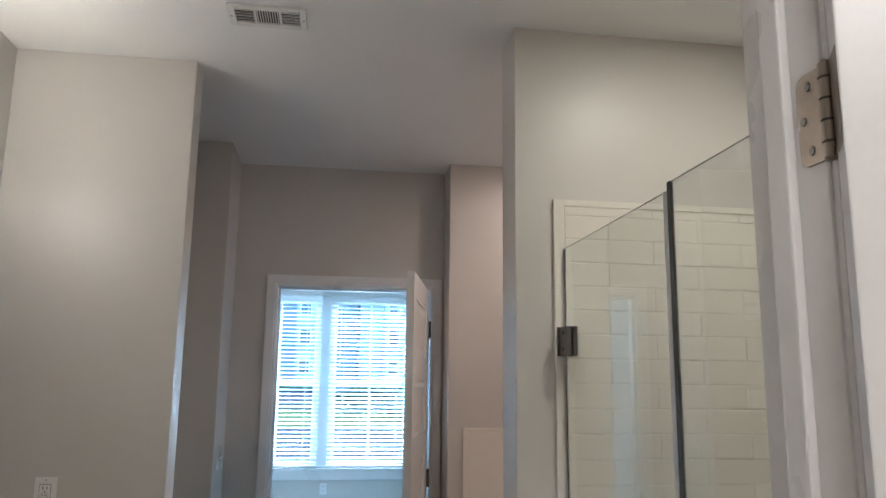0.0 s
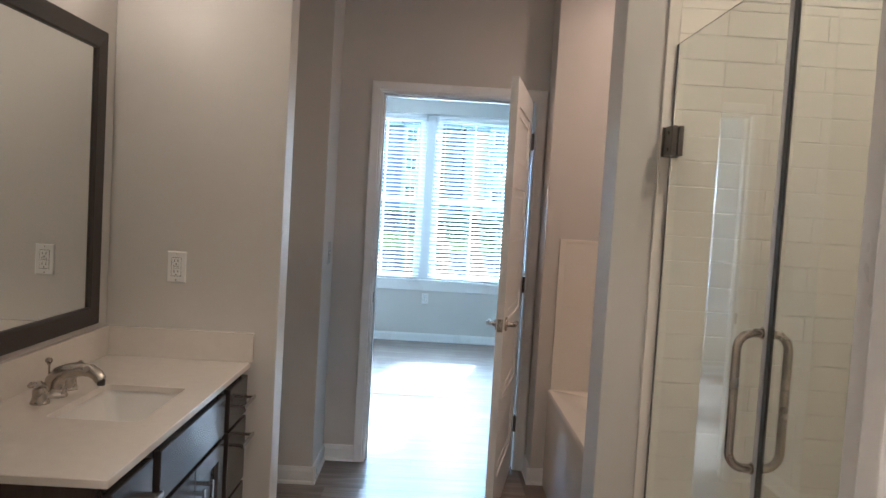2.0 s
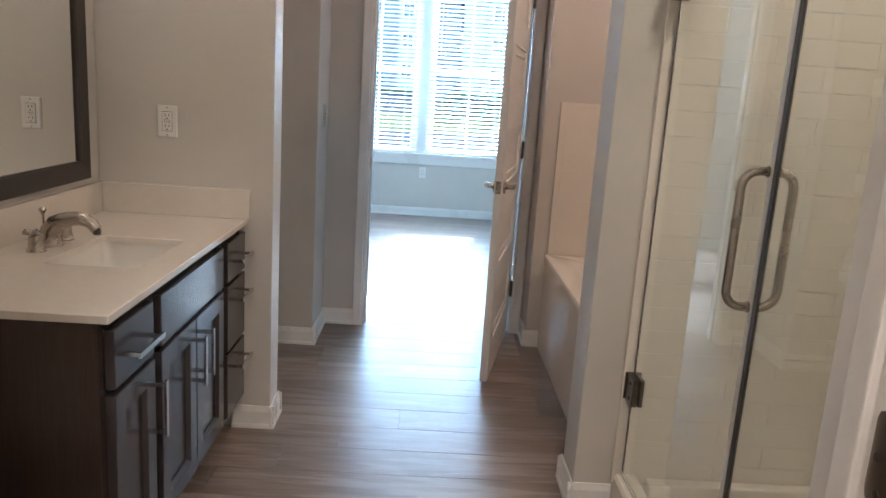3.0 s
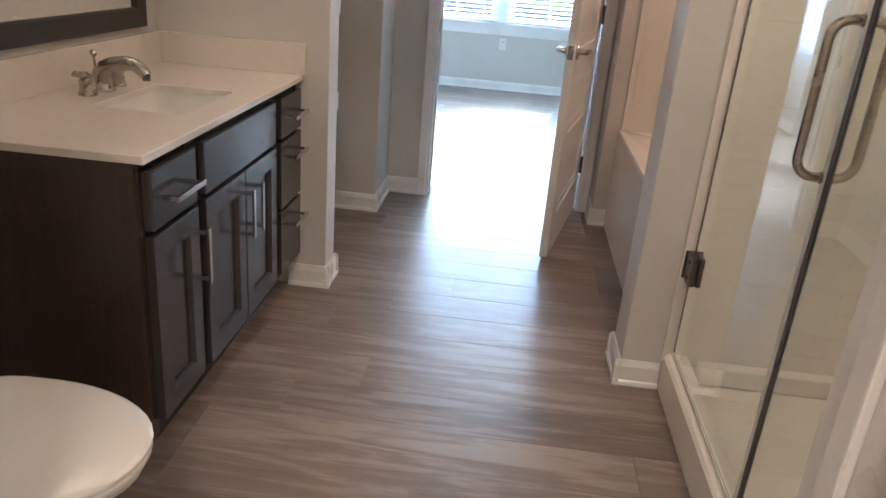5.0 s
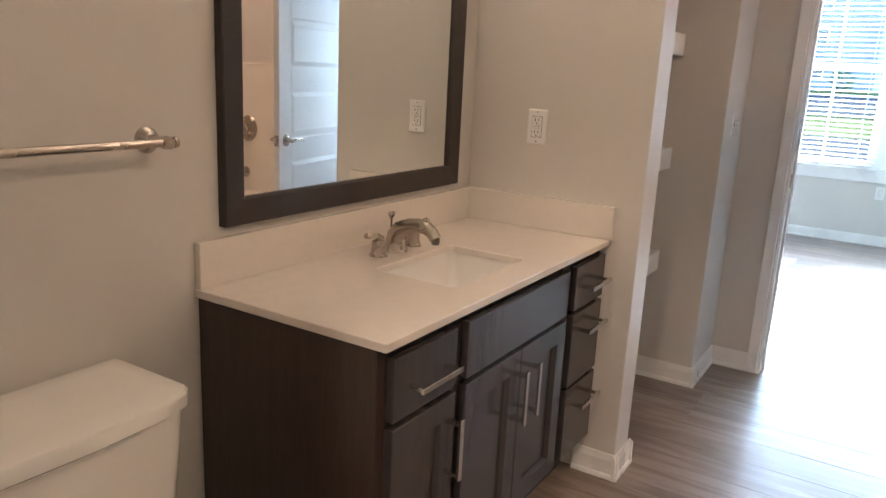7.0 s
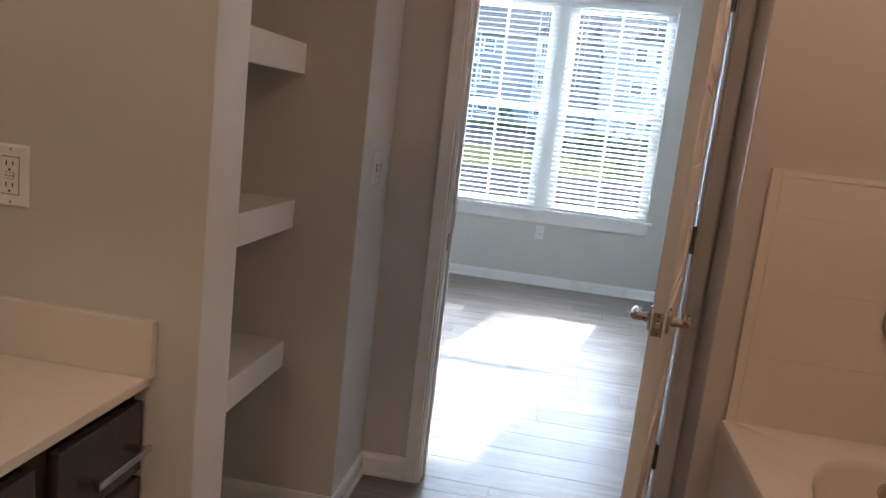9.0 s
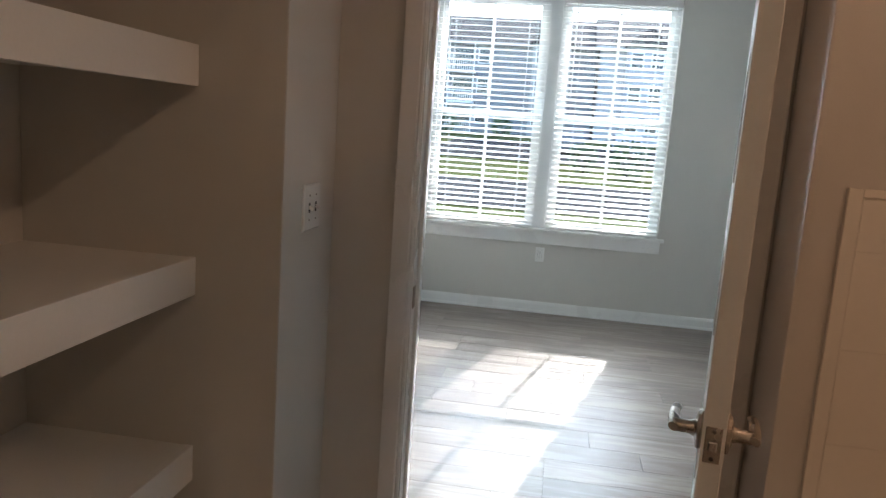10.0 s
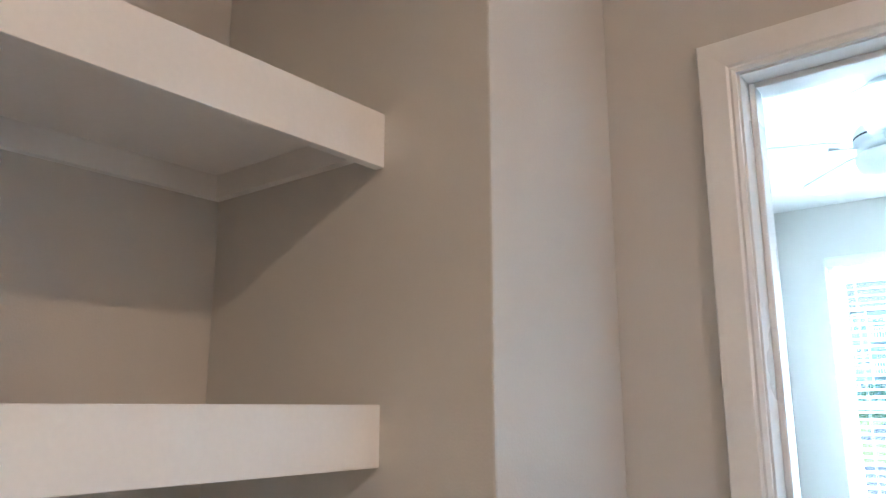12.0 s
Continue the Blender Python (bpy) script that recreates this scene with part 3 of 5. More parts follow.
def ceiling_fan(x, y):
    f = thing("ceiling_fan", "white ceiling fan with five blades and a bowl light", "ceiling fan", (x, y, CEIL_BED))
    part("canopy", lathe([(0, 0), (0.068, 0), (0.068, -0.02), (0.045, -0.055), (0.018, -0.062), (0, -0.062)], 28), M_FAN, f, "", True)
    part("downrod", lathe([(0.012, -0.06), (0.012, -0.16)], 14), M_FAN, f, "", True)
    part("motor_housing", lathe([(0, -0.15), (0.03, -0.152), (0.06, -0.165), (0.125, -0.185), (0.138, -0.205), (0.138, -0.255), (0.128, -0.27), (0.10, -0.285), (0, -0.285)], 32), M_FAN, f, "", True)
    part("trim_ring", lathe([(0.1385, -0.222), (0.1395, -0.226), (0.1385, -0.230)], 32), M_SLOT, f)
    part("light_bowl", lathe([(0.112, -0.285), (0.135, -0.292), (0.138, -0.31), (0.128, -0.345), (0.095, -0.375), (0.05, -0.392), (0, -0.397)], 32), M_FROST, f, "frosted glass bowl", True)
    for k in range(5):
        a = radians(200 + 72 * k)
        m = Matrix.Rotation(a, 4, "Z")
        ir = box(0.10, 0.23, -0.018, 0.018, -0.268, -0.262, 0.002)
        bmesh.ops.transform(ir, matrix=m, verts=ir.verts[:])
        bl = part("blade_arm", ir, M_FAN, f)
        pts = [(0.19, -0.05), (0.24, -0.058), (0.60, -0.068), (0.655, -0.05), (0.672, 0.0), (0.655, 0.05), (0.60, 0.068), (0.24, 0.058), (0.19, 0.05)]
        bb = loft([[(px, py, -0.258 + py * 0.2 + dz) for px, py in pts] for dz in (-0.004, 0.004)])
        bmesh.ops.transform(bb, matrix=m, verts=bb.verts[:])
        part("fan_blade", bb, M_FAN, f)
    return f


ceiling_fan(-0.29, 5.95)


def register(x0, x1, y0, y1, z, label):
    """A stamped three-way ceiling register."""
    r = thing("ceiling_vent", label, "vent", ((x0 + x1) / 2, (y0 + y1) / 2, z))
    hx, hy = (x1 - x0) / 2, (y1 - y0) / 2
    part("backing", box(-hx + 0.012, hx - 0.012, -hy + 0.012, hy - 0.012, -0.003, -0.001), M_SLOT, r)
    fb = 0.022
    fr = bmesh.new()
    for a in ((-hx, -hx + fb, -hy, hy), (hx - fb, hx, -hy, hy), (-hx + fb, hx - fb, -hy, -hy + fb), (-hx + fb, hx - fb, hy - fb, hy)):
        box_into(fr, *a, -0.012, -0.001, 0.003)
    t1, t2 = -hx / 3.1, hx / 3.1
    for t in (t1, t2):
        box_into(fr, t - 0.004, t + 0.004, -hy + fb, hy - fb, -0.010, -0.002)
    part("frame", fr, M_PLATE, r)
    for k in range(5):
        yy = -hy + fb + 0.008 + (2 * hy - 2 * fb - 0.016) * k / 4
        for a, b in ((-hx + fb, t1 - 0.004), (t2 + 0.004, hx - fb)):
            s = box(a, b, -0.001, 0.001, -0.0055, 0.0055)
            bmesh.ops.transform(s, matrix=pose(0, yy, -0.0075, -35, 0, 0), verts=s.verts[:])
            part("slat", s, M_PLATE, r)
    for k in range(9):
        xx = t1 + 0.008 + (t2 - t1 - 0.016) * k / 8
        s = box(-0.001, 0.001, -hy + fb, hy - fb, -0.0095, -0.004)
        bmesh.ops.transform(s, matrix=pose(xx, 0, 0), verts=s.verts[:])
        part("slat", s, M_PLATE, r)
    for sx in (-1, 1):
        part("screw", lathe([(0, -0.0125), (0.004, -0.0125), (0.004, -0.011)], 8, "z", (sx * (hx - 0.010), 0, 0)), M_STEEL, r)
    return r


register(-0.348, -0.098, 2.125, 2.262, CEIL, "white metal register in the bathroom ceiling")
register(-0.32, 0.02, 7.10, 7.24, CEIL_BED, "white metal register in the bedroom ceiling")

# ---- outlets and switches ----


def wall_plate(name, at, rz, gangs, kind, label, category):
    """A wall plate that looks to -y before it is turned."""
    p = thing(name, label, category, at, rz=rz)
    w = 0.035 if gangs == 1 else 0.058
    part("plate", loft([[(-w, 0, -0.057), (w, 0, -0.057), (w, 0, 0.057), (-w, 0, 0.057)], [(-w, -0.003, -0.057), (w, -0.003, -0.057), (w, -0.003, 0.057), (-w, -0.003, 0.057)], [(-w + 0.004, -0.006, -0.053), (w - 0.004, -0.006, -0.053), (w - 0.004, -0.006, 0.053), (-w + 0.004, -0.006, 0.053)]]), M_PLATE, p)
    for g in range(gangs):
        cx = 0 if gangs == 1 else (-0.023 + 0.046 * g)
        if kind == "gfci":
            part("insert_gap", box(cx - 0.0182, cx + 0.0182, -0.0063, -0.005, -0.0348, 0.0348), M_SLOT, p)
            s = part("socket", box(cx - 0.0170, cx + 0.0170, -0.0084, -0.005, -0.0336, 0.0336, 0.0012), M_PLATE, p)
            for cz in (-0.0195, 0.0195):
                for dx, hh in ((-0.0065, 0.0045), (0.0065, 0.0038)):
                    part("slot", box(cx + dx - 0.0012, cx + dx + 0.0012, -0.0089, -0.008, cz + 0.003 - hh, cz + 0.003 + hh), M_SLOT, s)
                part("ground_hole", lathe([(0, 0), (0.0024, 0), (0.0024, 0.0006), (0, 0.0006)], 8, "-y", (cx, -0.0084, cz - 0.0085)), M_SLOT, s)
            for cz in (-0.0035, 0.0035):
                part("button_gap", box(cx - 0.0095, cx + 0.0095, -0.0088, -0.0080, cz - 0.0028, cz + 0.0028), M_SLOT, s)
                part("test_button", box(cx - 0.0088, cx + 0.0088, -0.0096, -0.0082, cz - 0.0022, cz + 0.0022, 0.0004), M_PLATE, s)
        elif kind == "outlet":
            part("insert_gap", box(cx - 0.0172, cx + 0.0172, -0.0063, -0.005, -0.0342, 0.0342), M_SLOT, p)
            for cz in (-0.0170, 0.0170):
                s = part("socket", box(cx - 0.0165, cx + 0.0165, -0.0082, -0.005, cz - 0.0168, cz + 0.0168, 0.0012), M_PLATE, p)
                for dx, hh in ((-0.0065, 0.0045), (0.0065, 0.0038)):
                    part("slot", box(cx + dx - 0.0012, cx + dx + 0.0012, -0.0087, -0.008, cz + 0.003 - hh, cz + 0.003 + hh), M_SLOT, s)
                part("ground_hole", lathe([(0, 0), (0.0024, 0), (0.0024, 0.0006), (0, 0.0006)], 8, "-y", (cx, -0.0082, cz - 0.0085)), M_SLOT, s)
        else:
            part("toggle_slot", box(cx - 0.005, cx + 0.005, -0.0068, -0.005, -0.012, 0.012), M_SLOT, p)
            tg = box(-0.004, 0.004, -0.014, 0.0, -0.0045, 0.0045, 0.0015)
            bmesh.ops.transform(tg, matrix=pose(cx, -0.005, 0.002, 25, 0, 0), verts=tg.verts[:])
            part("toggle", tg, M_PLATE, p)
            for cz in (-0.03, 0.03):
                part("screw", lathe([(0, 0), (0.003, 0), (0.0026, 0.001), (0, 0.001)], 8, "-y", (cx, -0.006, cz)), M_STEEL, p)
    if kind == "gfci":
        for cz in (-0.048, 0.048):
            part("screw", lathe([(0, 0), (0.003, 0), (0.0026, 0.001), (0, 0.001)], 8, "-y", (0, -0.006, cz)), M_STEEL, p)
    if kind == "outlet":
        part("screw", lathe([(0, 0), (0.003, 0), (0.0026, 0.001), (0, 0.001)], 8, "-y", (0, -0.006, 0)), M_STEEL, p)
    return p


wall_plate("wall_outlet", (-0.895, WING_L[0], 1.163), 0, 1, "gfci", "white duplex outlet with test buttons above the countertop", "outlet")
wall_plate("wall_outlet", (-0.010, WIN_Y[0], 0.463), 0, 1, "outlet", "white duplex outlet below the bedroom window", "outlet")
wall_plate("light_switch", (STUB[2], 3.760, 1.168), 90, 2, "switch", "white double toggle switch on the stub wall", "light switch")

# ---- linen shelves ----


def linen_shelf(top):
    s = thing("linen_shelf", "thick white painted shelf built into the linen alcove", "shelf", (0, 0, top), "shelves in the linen alcove")
    xf, y0, y1 = -0.708, WING_L[1], STUB[0]
    part("board", box(XL, xf - 0.018, y0, y1, -0.019, 0), M_SHELF, s)
    part("front_edge", box(xf - 0.018, xf, y0, y1, -0.087, 0.0015, 0.0015), M_SHELF, s)
    part("back_cleat", box(XL, XL + 0.018, y0 + 0.018, y1 - 0.018, -0.065, -0.019, 0.001), M_SHELF, s)
    part("side_cleat", box(XL, xf - 0.060, y1 - 0.018, y1, -0.065, -0.019, 0.001), M_SHELF, s)
    part("side_cleat", box(XL, xf - 0.060, y0, y0 + 0.018, -0.065, -0.019, 0.001), M_SHELF, s)
    return s


for top in (0.596, 1.051, 1.521, 1.970):
    linen_shelf(top)

# ---- vanity ----
VY0, VY1 = 1.408, 2.600


def pull(parent, y, z, length, upright):
    """A flat bar pull on a cabinet front at x = -0.615."""
    x = -0.615
    h = length / 2
    if upright:
        p = part("handle", box(x + 0.036, x + 0.044, y - 0.0065, y + 0.0065, z - h, z + h, 0.0012), M_STEEL, parent, "satin steel bar pull")
        for s in (-1, 1):
            part("handle_post", box(x - 0.0005, x + 0.0362, y - 0.005, y + 0.005, z + s * (h - 0.012) - 0.005, z + s * (h - 0.012) + 0.005), M_STEEL, p)
    else:
        p = part("handle", box(x + 0.036, x + 0.044, y - h, y + h, z - 0.0065, z + 0.0065, 0.0012), M_STEEL, parent, "satin steel bar pull")
        for s in (-1, 1):
            part("handle_post", box(x - 0.0005, x + 0.0362, y + s * (h - 0.012) - 0.005, y + s * (h - 0.012) + 0.005, z - 0.005, z + 0.005), M_STEEL, p)
    return p


def slab_front(parent, name, y0, y1, z0, z1):
    return part(name, box(-0.636, -0.614, y0, y1, z0, z1, 0.003), M_FRONT_SHEEN, parent)


def shaker_front(parent, y0, y1, z0, z1):
    """A framed front with a recessed panel."""
    w = 0.056
    rings = []
    for x, i in ((-0.636, 0), (-0.616, 0), (-0.614, 0.002), (-0.614, w), (-0.6165, w + 0.002), (-0.6265, w + 0.006), (-0.6265, w + 0.010)):
        rings.append([(x, y0 + i, z0 + i), (x, y1 - i, z0 + i), (x, y1 - i, z1 - i), (x, y0 + i, z1 - i)])
    return part("cabinet_door", loft(rings), M_FRONT_SHEEN, parent)


def vanity():
    v = thing("vanity_cabinet", "espresso stained wood vanity cabinet with bar pulls", "cabinet")
    part("body", box(XL + 0.001, -0.640, VY0 + 0.018, VY1, 0.105, 0.62), M_TOE_SHADE, v)
    part("front_panel", box(-0.662, -0.640, VY0 + 0.018, VY1, 0.62, 0.8055), M_TOE_SHADE, v)
    sp = bmesh.new()
    box_into(sp, XL + 0.001, -0.640, VY0, VY0 + 0.017, 0.105, 0.8055, 0.001)
    box_into(sp, XL + 0.001, -0.702, VY0, VY0 + 0.017, 0.0, 0.105)
    part("side_panel", sp, M_WOOD, v, "espresso wood grain end panel")
    part("toe_kick", box(-0.716, -0.702, VY0 + 0.017, VY1, 0.0, 0.105), M_TOE_SHADE, v)
    # inner stiles are wood too: their darker colour paints the shadow between fronts
    for y0, y1 in ((VY0, VY0 + 0.032), (1.660, 1.735), (2.292, 2.372), (2.575, VY1)):
        part("face_stile", box(-0.640, -0.6365, y0, y1, 0.105, 0.8055, 0.001), M_WOOD if y0 == VY0 else M_TOE_SHADE, v)
    d = slab_front(v, "drawer_front", 1.438, 1.674, 0.641, 0.779)
    pull(d, 1.556, 0.708, 0.155, False)
    d = shaker_front(v, 1.436, 1.678, 0.146, 0.626)
    pull(d, 1.644, 0.508, 0.150, True)
    slab_front(v, "false_front", 1.724, 2.306, 0.641, 0.779)
    d = shaker_front(v, 1.724, 2.010, 0.140, 0.626)
    pull(d, 1.974, 0.510, 0.150, True)
    d = shaker_front(v, 2.016, 2.308, 0.140, 0.626)
    pull(d, 2.052, 0.510, 0.150, True)
    for z0, z1 in ((0.641, 0.779), (0.392, 0.628), (0.140, 0.380)):
        d = slab_front(v, "drawer_front", 2.358, 2.594, z0, z1)
        pull(d, 2.476, (z0 + z1) / 2 + (0.0 if z1 > 0.7 else 0.062), 0.155, False)
    return v


vanity()


def rounded(x0, x1, y0, y1, r, z, k=5):
    pts = []
    for cx, cy, a0 in ((x1 - r, y0 + r, -90), (x1 - r, y1 - r, 0), (x0 + r, y1 - r, 90), (x0 + r, y0 + r, 180)):
        for i in range(k + 1):
            a = radians(a0 + 90 * i / k)
            pts.append((cx + r * math.cos(a), cy + r * math.sin(a), z))
    return pts


SINK = (-0.950, -0.702, 1.800, 2.172)


def countertop():
    c = thing("countertop", "cream quartz countertop with a rectangular sink cutout", "countertop")
    x0, x1, y0, y1 = XL + 0.0005, -0.607, 1.397, WING_L[0] - 0.0005
    o = lambda i, z: rounded(x0 + i, x1 - i, y0 + i, y1 - i, 0.004, z)
    n = lambda i, z: rounded(SINK[0] - i, SINK[1] + i, SINK[2] - i, SINK[3] + i, 0.018, z)
    part("slab", loft([o(0, 0.807), o(0, 0.824), o(0.002, 0.826), n(0.002, 0.826), n(0, 0.824), n(0, 0.807), o(0, 0.807)], False), M_QUARTZ, c)
    part("backsplash", box(x0, x0 + 0.020, y0 + 0.003, y1, 0.826, 0.934, 0.0025), M_QUARTZ, c)
    part("side_splash", box(x0 + 0.020, x1 + 0.010, y1 - 0.020, y1, 0.826, 0.934, 0.0025), M_QUARTZ, c)
    return c


countertop()


def sink():
    s = thing("sink", "white porcelain undermount rectangular sink", "sink")
    r = lambda i, z, rad: rounded(SINK[0] - 0.006 + i, SINK[1] + 0.006 - i, SINK[2] - 0.006 + i, SINK[3] + 0.006 - i, rad, z)
    rings = [r(-0.015, 0.8065, 0.03), r(0.0, 0.8065, 0.028), r(0.006, 0.791, 0.032), r(0.018, 0.721, 0.04), r(0.030, 0.693, 0.05), r(0.055, 0.681, 0.06), r(0.11, 0.676, 0.02)]
    inner = loft(rings, False)
    inner.faces.new([v for v in inner.verts][-24:])
    bmesh.ops.recalc_face_normals(inner, faces=inner.faces[:])
    bmesh.ops.reverse_faces(inner, faces=inner.faces[:])
    part("basin", inner, M_PORC, s, "", True)
    cy = (SINK[2] + SINK[3]) / 2
    part("drain", lathe([(0, 0.6785), (0.012, 0.679), (0.014, 0.677), (0.020, 0.6775), (0.022, 0.6795), (0.024, 0.6765)], 20, "z", ((SINK[0] + SINK[1]) / 2, cy, 0)), M_NICKEL, s, "brushed nickel drain", True)
    return s


sink()


def faucet(x, y, z):
    f = thing("faucet", "brushed nickel widespread faucet with two levers", "faucet", (x, y, z))
    b = part("spout_base", lathe([(0, 0), (0.034, 0), (0.034, 0.004), (0.031, 0.007), (0.0285, 0.012), (0.026, 0.030), (0.022, 0.044), (0, 0.05)], 24), M_NICKEL, f, "", True)
    part("spout", tube([(-0.004, 0, 0.010), (0.0, 0, 0.045), (0.014, 0, 0.064), (0.040, 0, 0.076), (0.074, 0, 0.083), (0.101, 0, 0.080), (0.120, 0, 0.069), (0.131, 0, 0.053)], [0.030, 0.0275, 0.0255, 0.0225, 0.0200, 0.0190, 0.0180, 0.0172], 18), M_NICKEL, f, "", True)
    part("aerator", lathe([(0.011, -0.004), (0.012, 0.006), (0.012, 0.012)], 14, "z", (0.1315, 0, 0.043)), M_DARKMET, f, "", True)
    rod = part("lift_rod", tube([(-0.018, 0, 0.045), (-0.020, 0, 0.094)], 0.0032, 8), M_NICKEL, f, "", True)
    part("rod_knob", lathe([(0, 0), (0.006, 0.001), (0.0055, 0.004), (0.0095, 0.009), (0.0105, 0.014), (0.008, 0.019), (0, 0.022)], 16, "z", (-0.020, 0, 0.090)), M_NICKEL, rod, "", True)
    for s in (-1, 1):
        hb = part("lever_base", lathe([(0, 0), (0.026, 0), (0.026, 0.004), (0.023, 0.007), (0.0215, 0.012), (0.0200, 0.028), (0.0200, 0.038), (0.017, 0.046), (0, 0.049)], 22, "z", (0, s * 0.082, 0)), M_NICKEL, f, "", True)
        part("lever", tube([(0, s * 0.078, 0.032), (0.002, s * 0.086, 0.048), (0.004, s * 0.102, 0.058), (0.006, s * 0.124, 0.063), (0.007, s * 0.146, 0.067), (0.007, s * 0.152, 0.068)], [0.016, 0.0165, 0.0135, 0.0110, 0.0105, 0.006], 12, 0.7), M_NICKEL, hb, "", True)
    return f


faucet(-1.026, 2.004, 0.826)

# ---- mirror and vanity light ----


def mirror():
    m = thing("wall_mirror", "rectangular mirror in a flat dark wood frame", "mirror")
    y0, y1, z0, z1 = 1.472, 2.487, 0.958, 1.972
    x, w = XL + 0.001, 0.064
    part("mirror_glass", box(x + 0.006, x + 0.010, y0 + w - 0.01, y1 - w + 0.01, z0 + w - 0.01, z1 - w + 0.01), M_MIRROR, m)
    prof = [(0.0, 0.0), (0.0, 0.022), (0.003, 0.025), (w - 0.006, 0.021), (w, 0.016), (w, 0.0)]
    rings = []
    for cy, cz, sy, sz in ((y0, z0, 1, 1), (y1, z0, -1, 1), (y1, z1, -1, -1), (y0, z1, 1, -1)):
        rings.append([(x + d, cy + sy * u, cz + sz * u) for u, d in prof])
    names = ("frame_rail", "frame_stile", "frame_rail", "frame_stile")
    for i in range(4):
        part(names[i], loft([rings[i], rings[(i + 1) % 4]]), M_FRAME, m)
    return m


mirror()


def vanity_light(y, z):
    """Origin on the wall at the middle of the round plate."""
    f = thing("vanity_light", "brushed nickel wall light with three lit glass shades", "wall light", (XL, y, z))
    pl = part("backplate", lathe([(0, 0), (0.064, 0), (0.064, 0.004), (0.060, 0.008), (0.046, 0.016), (0.024, 0.022), (0, 0.023)], 36, "x"), M_NICKEL, f, "", True)
    for dy in (-0.030, 0.030):
        part("plate_knob", lathe([(0, 0), (0.004, 0), (0.0045, 0.006), (0.003, 0.012), (0, 0.013)], 10, "x", (0.018, dy, 0.0)), M_NICKEL, pl, "", True)
    xs, d, zb = 0.087, 0.185, 0.012
    part("curved_arm", tube([(0.016, 0, -0.004), (0.045, -0.02, -0.034), (0.072, -0.075, -0.046), (0.086, -0.135, -0.034), (xs, -d + 0.006, -0.004), (xs, -d, 0.026)], [0.014, 0.0135, 0.013, 0.0125, 0.012, 0.012], 14), M_NICKEL, f, "", True)
    part("centre_arm", tube([(0.018, 0, 0.004), (0.05, 0, 0.0), (xs, 0, 0.012)], 0.007, 12), M_NICKEL, f, "", True)
    for s in (-1, 1):
        part("cross_bar", tube([(xs, 0, 0.020), (xs, s * d * 0.33, 0.008), (xs, s * d * 0.66, 0.006), (xs, s * d, 0.014)], 0.0062, 12), M_NICKEL, f, "", True)
    for k in (-1, 0, 1):
        yy = k * d
        a = part("shade_stem", lathe([(0, -0.012), (0.0105, -0.012), (0.0115, -0.010), (0.0115, 0.036), (0, 0.037)], 18, "z", (xs, yy, zb)), M_NICKEL, f, "", True)
        part("shade_cup", lathe([(0, 0.034), (0.020, 0.034), (0.024, 0.037), (0.034, 0.039), (0.034, 0.043), (0.029, 0.045), (0.029, 0.049), (0, 0.050)], 28, "z", (xs, yy, zb)), M_NICKEL, a, "", True)
        sh = lathe([(0.028, 0.049), (0.044, 0.051), (0.0485, 0.058), (0.050, 0.070), (0.0525, 0.198), (0.0525, 0.203), (0.0485, 0.203), (0.046, 0.070), (0.040, 0.056), (0.028, 0.054)], 36, "z", (xs, yy, zb))
        part("shade", sh, M_SHADE, f, "lit frosted white glass shade", True)
    return f


vanity_light(1.985, 2.052)

# ---- toilet ----


def egg(back, front, half, cy, z, n=40, inset=0.0):
    """Egg outline in plan: round at the front, squarer at the back."""
    pts = []
    mid = back + (front - back) * 0.42
    for i in range(n):
        a = 2 * math.pi * i / n
        c, s = math.cos(a), math.sin(a)
        if c >= 0:
            x = mid + (front - mid - inset) * c
        else:
            x = mid - (mid - back - inset) * (abs(c) ** 0.62)
        y = cy + (half - inset) * math.copysign(abs(s) ** (0.92 if c >= 0 else 0.8), s)
        pts.append((x, y, z))
    return pts


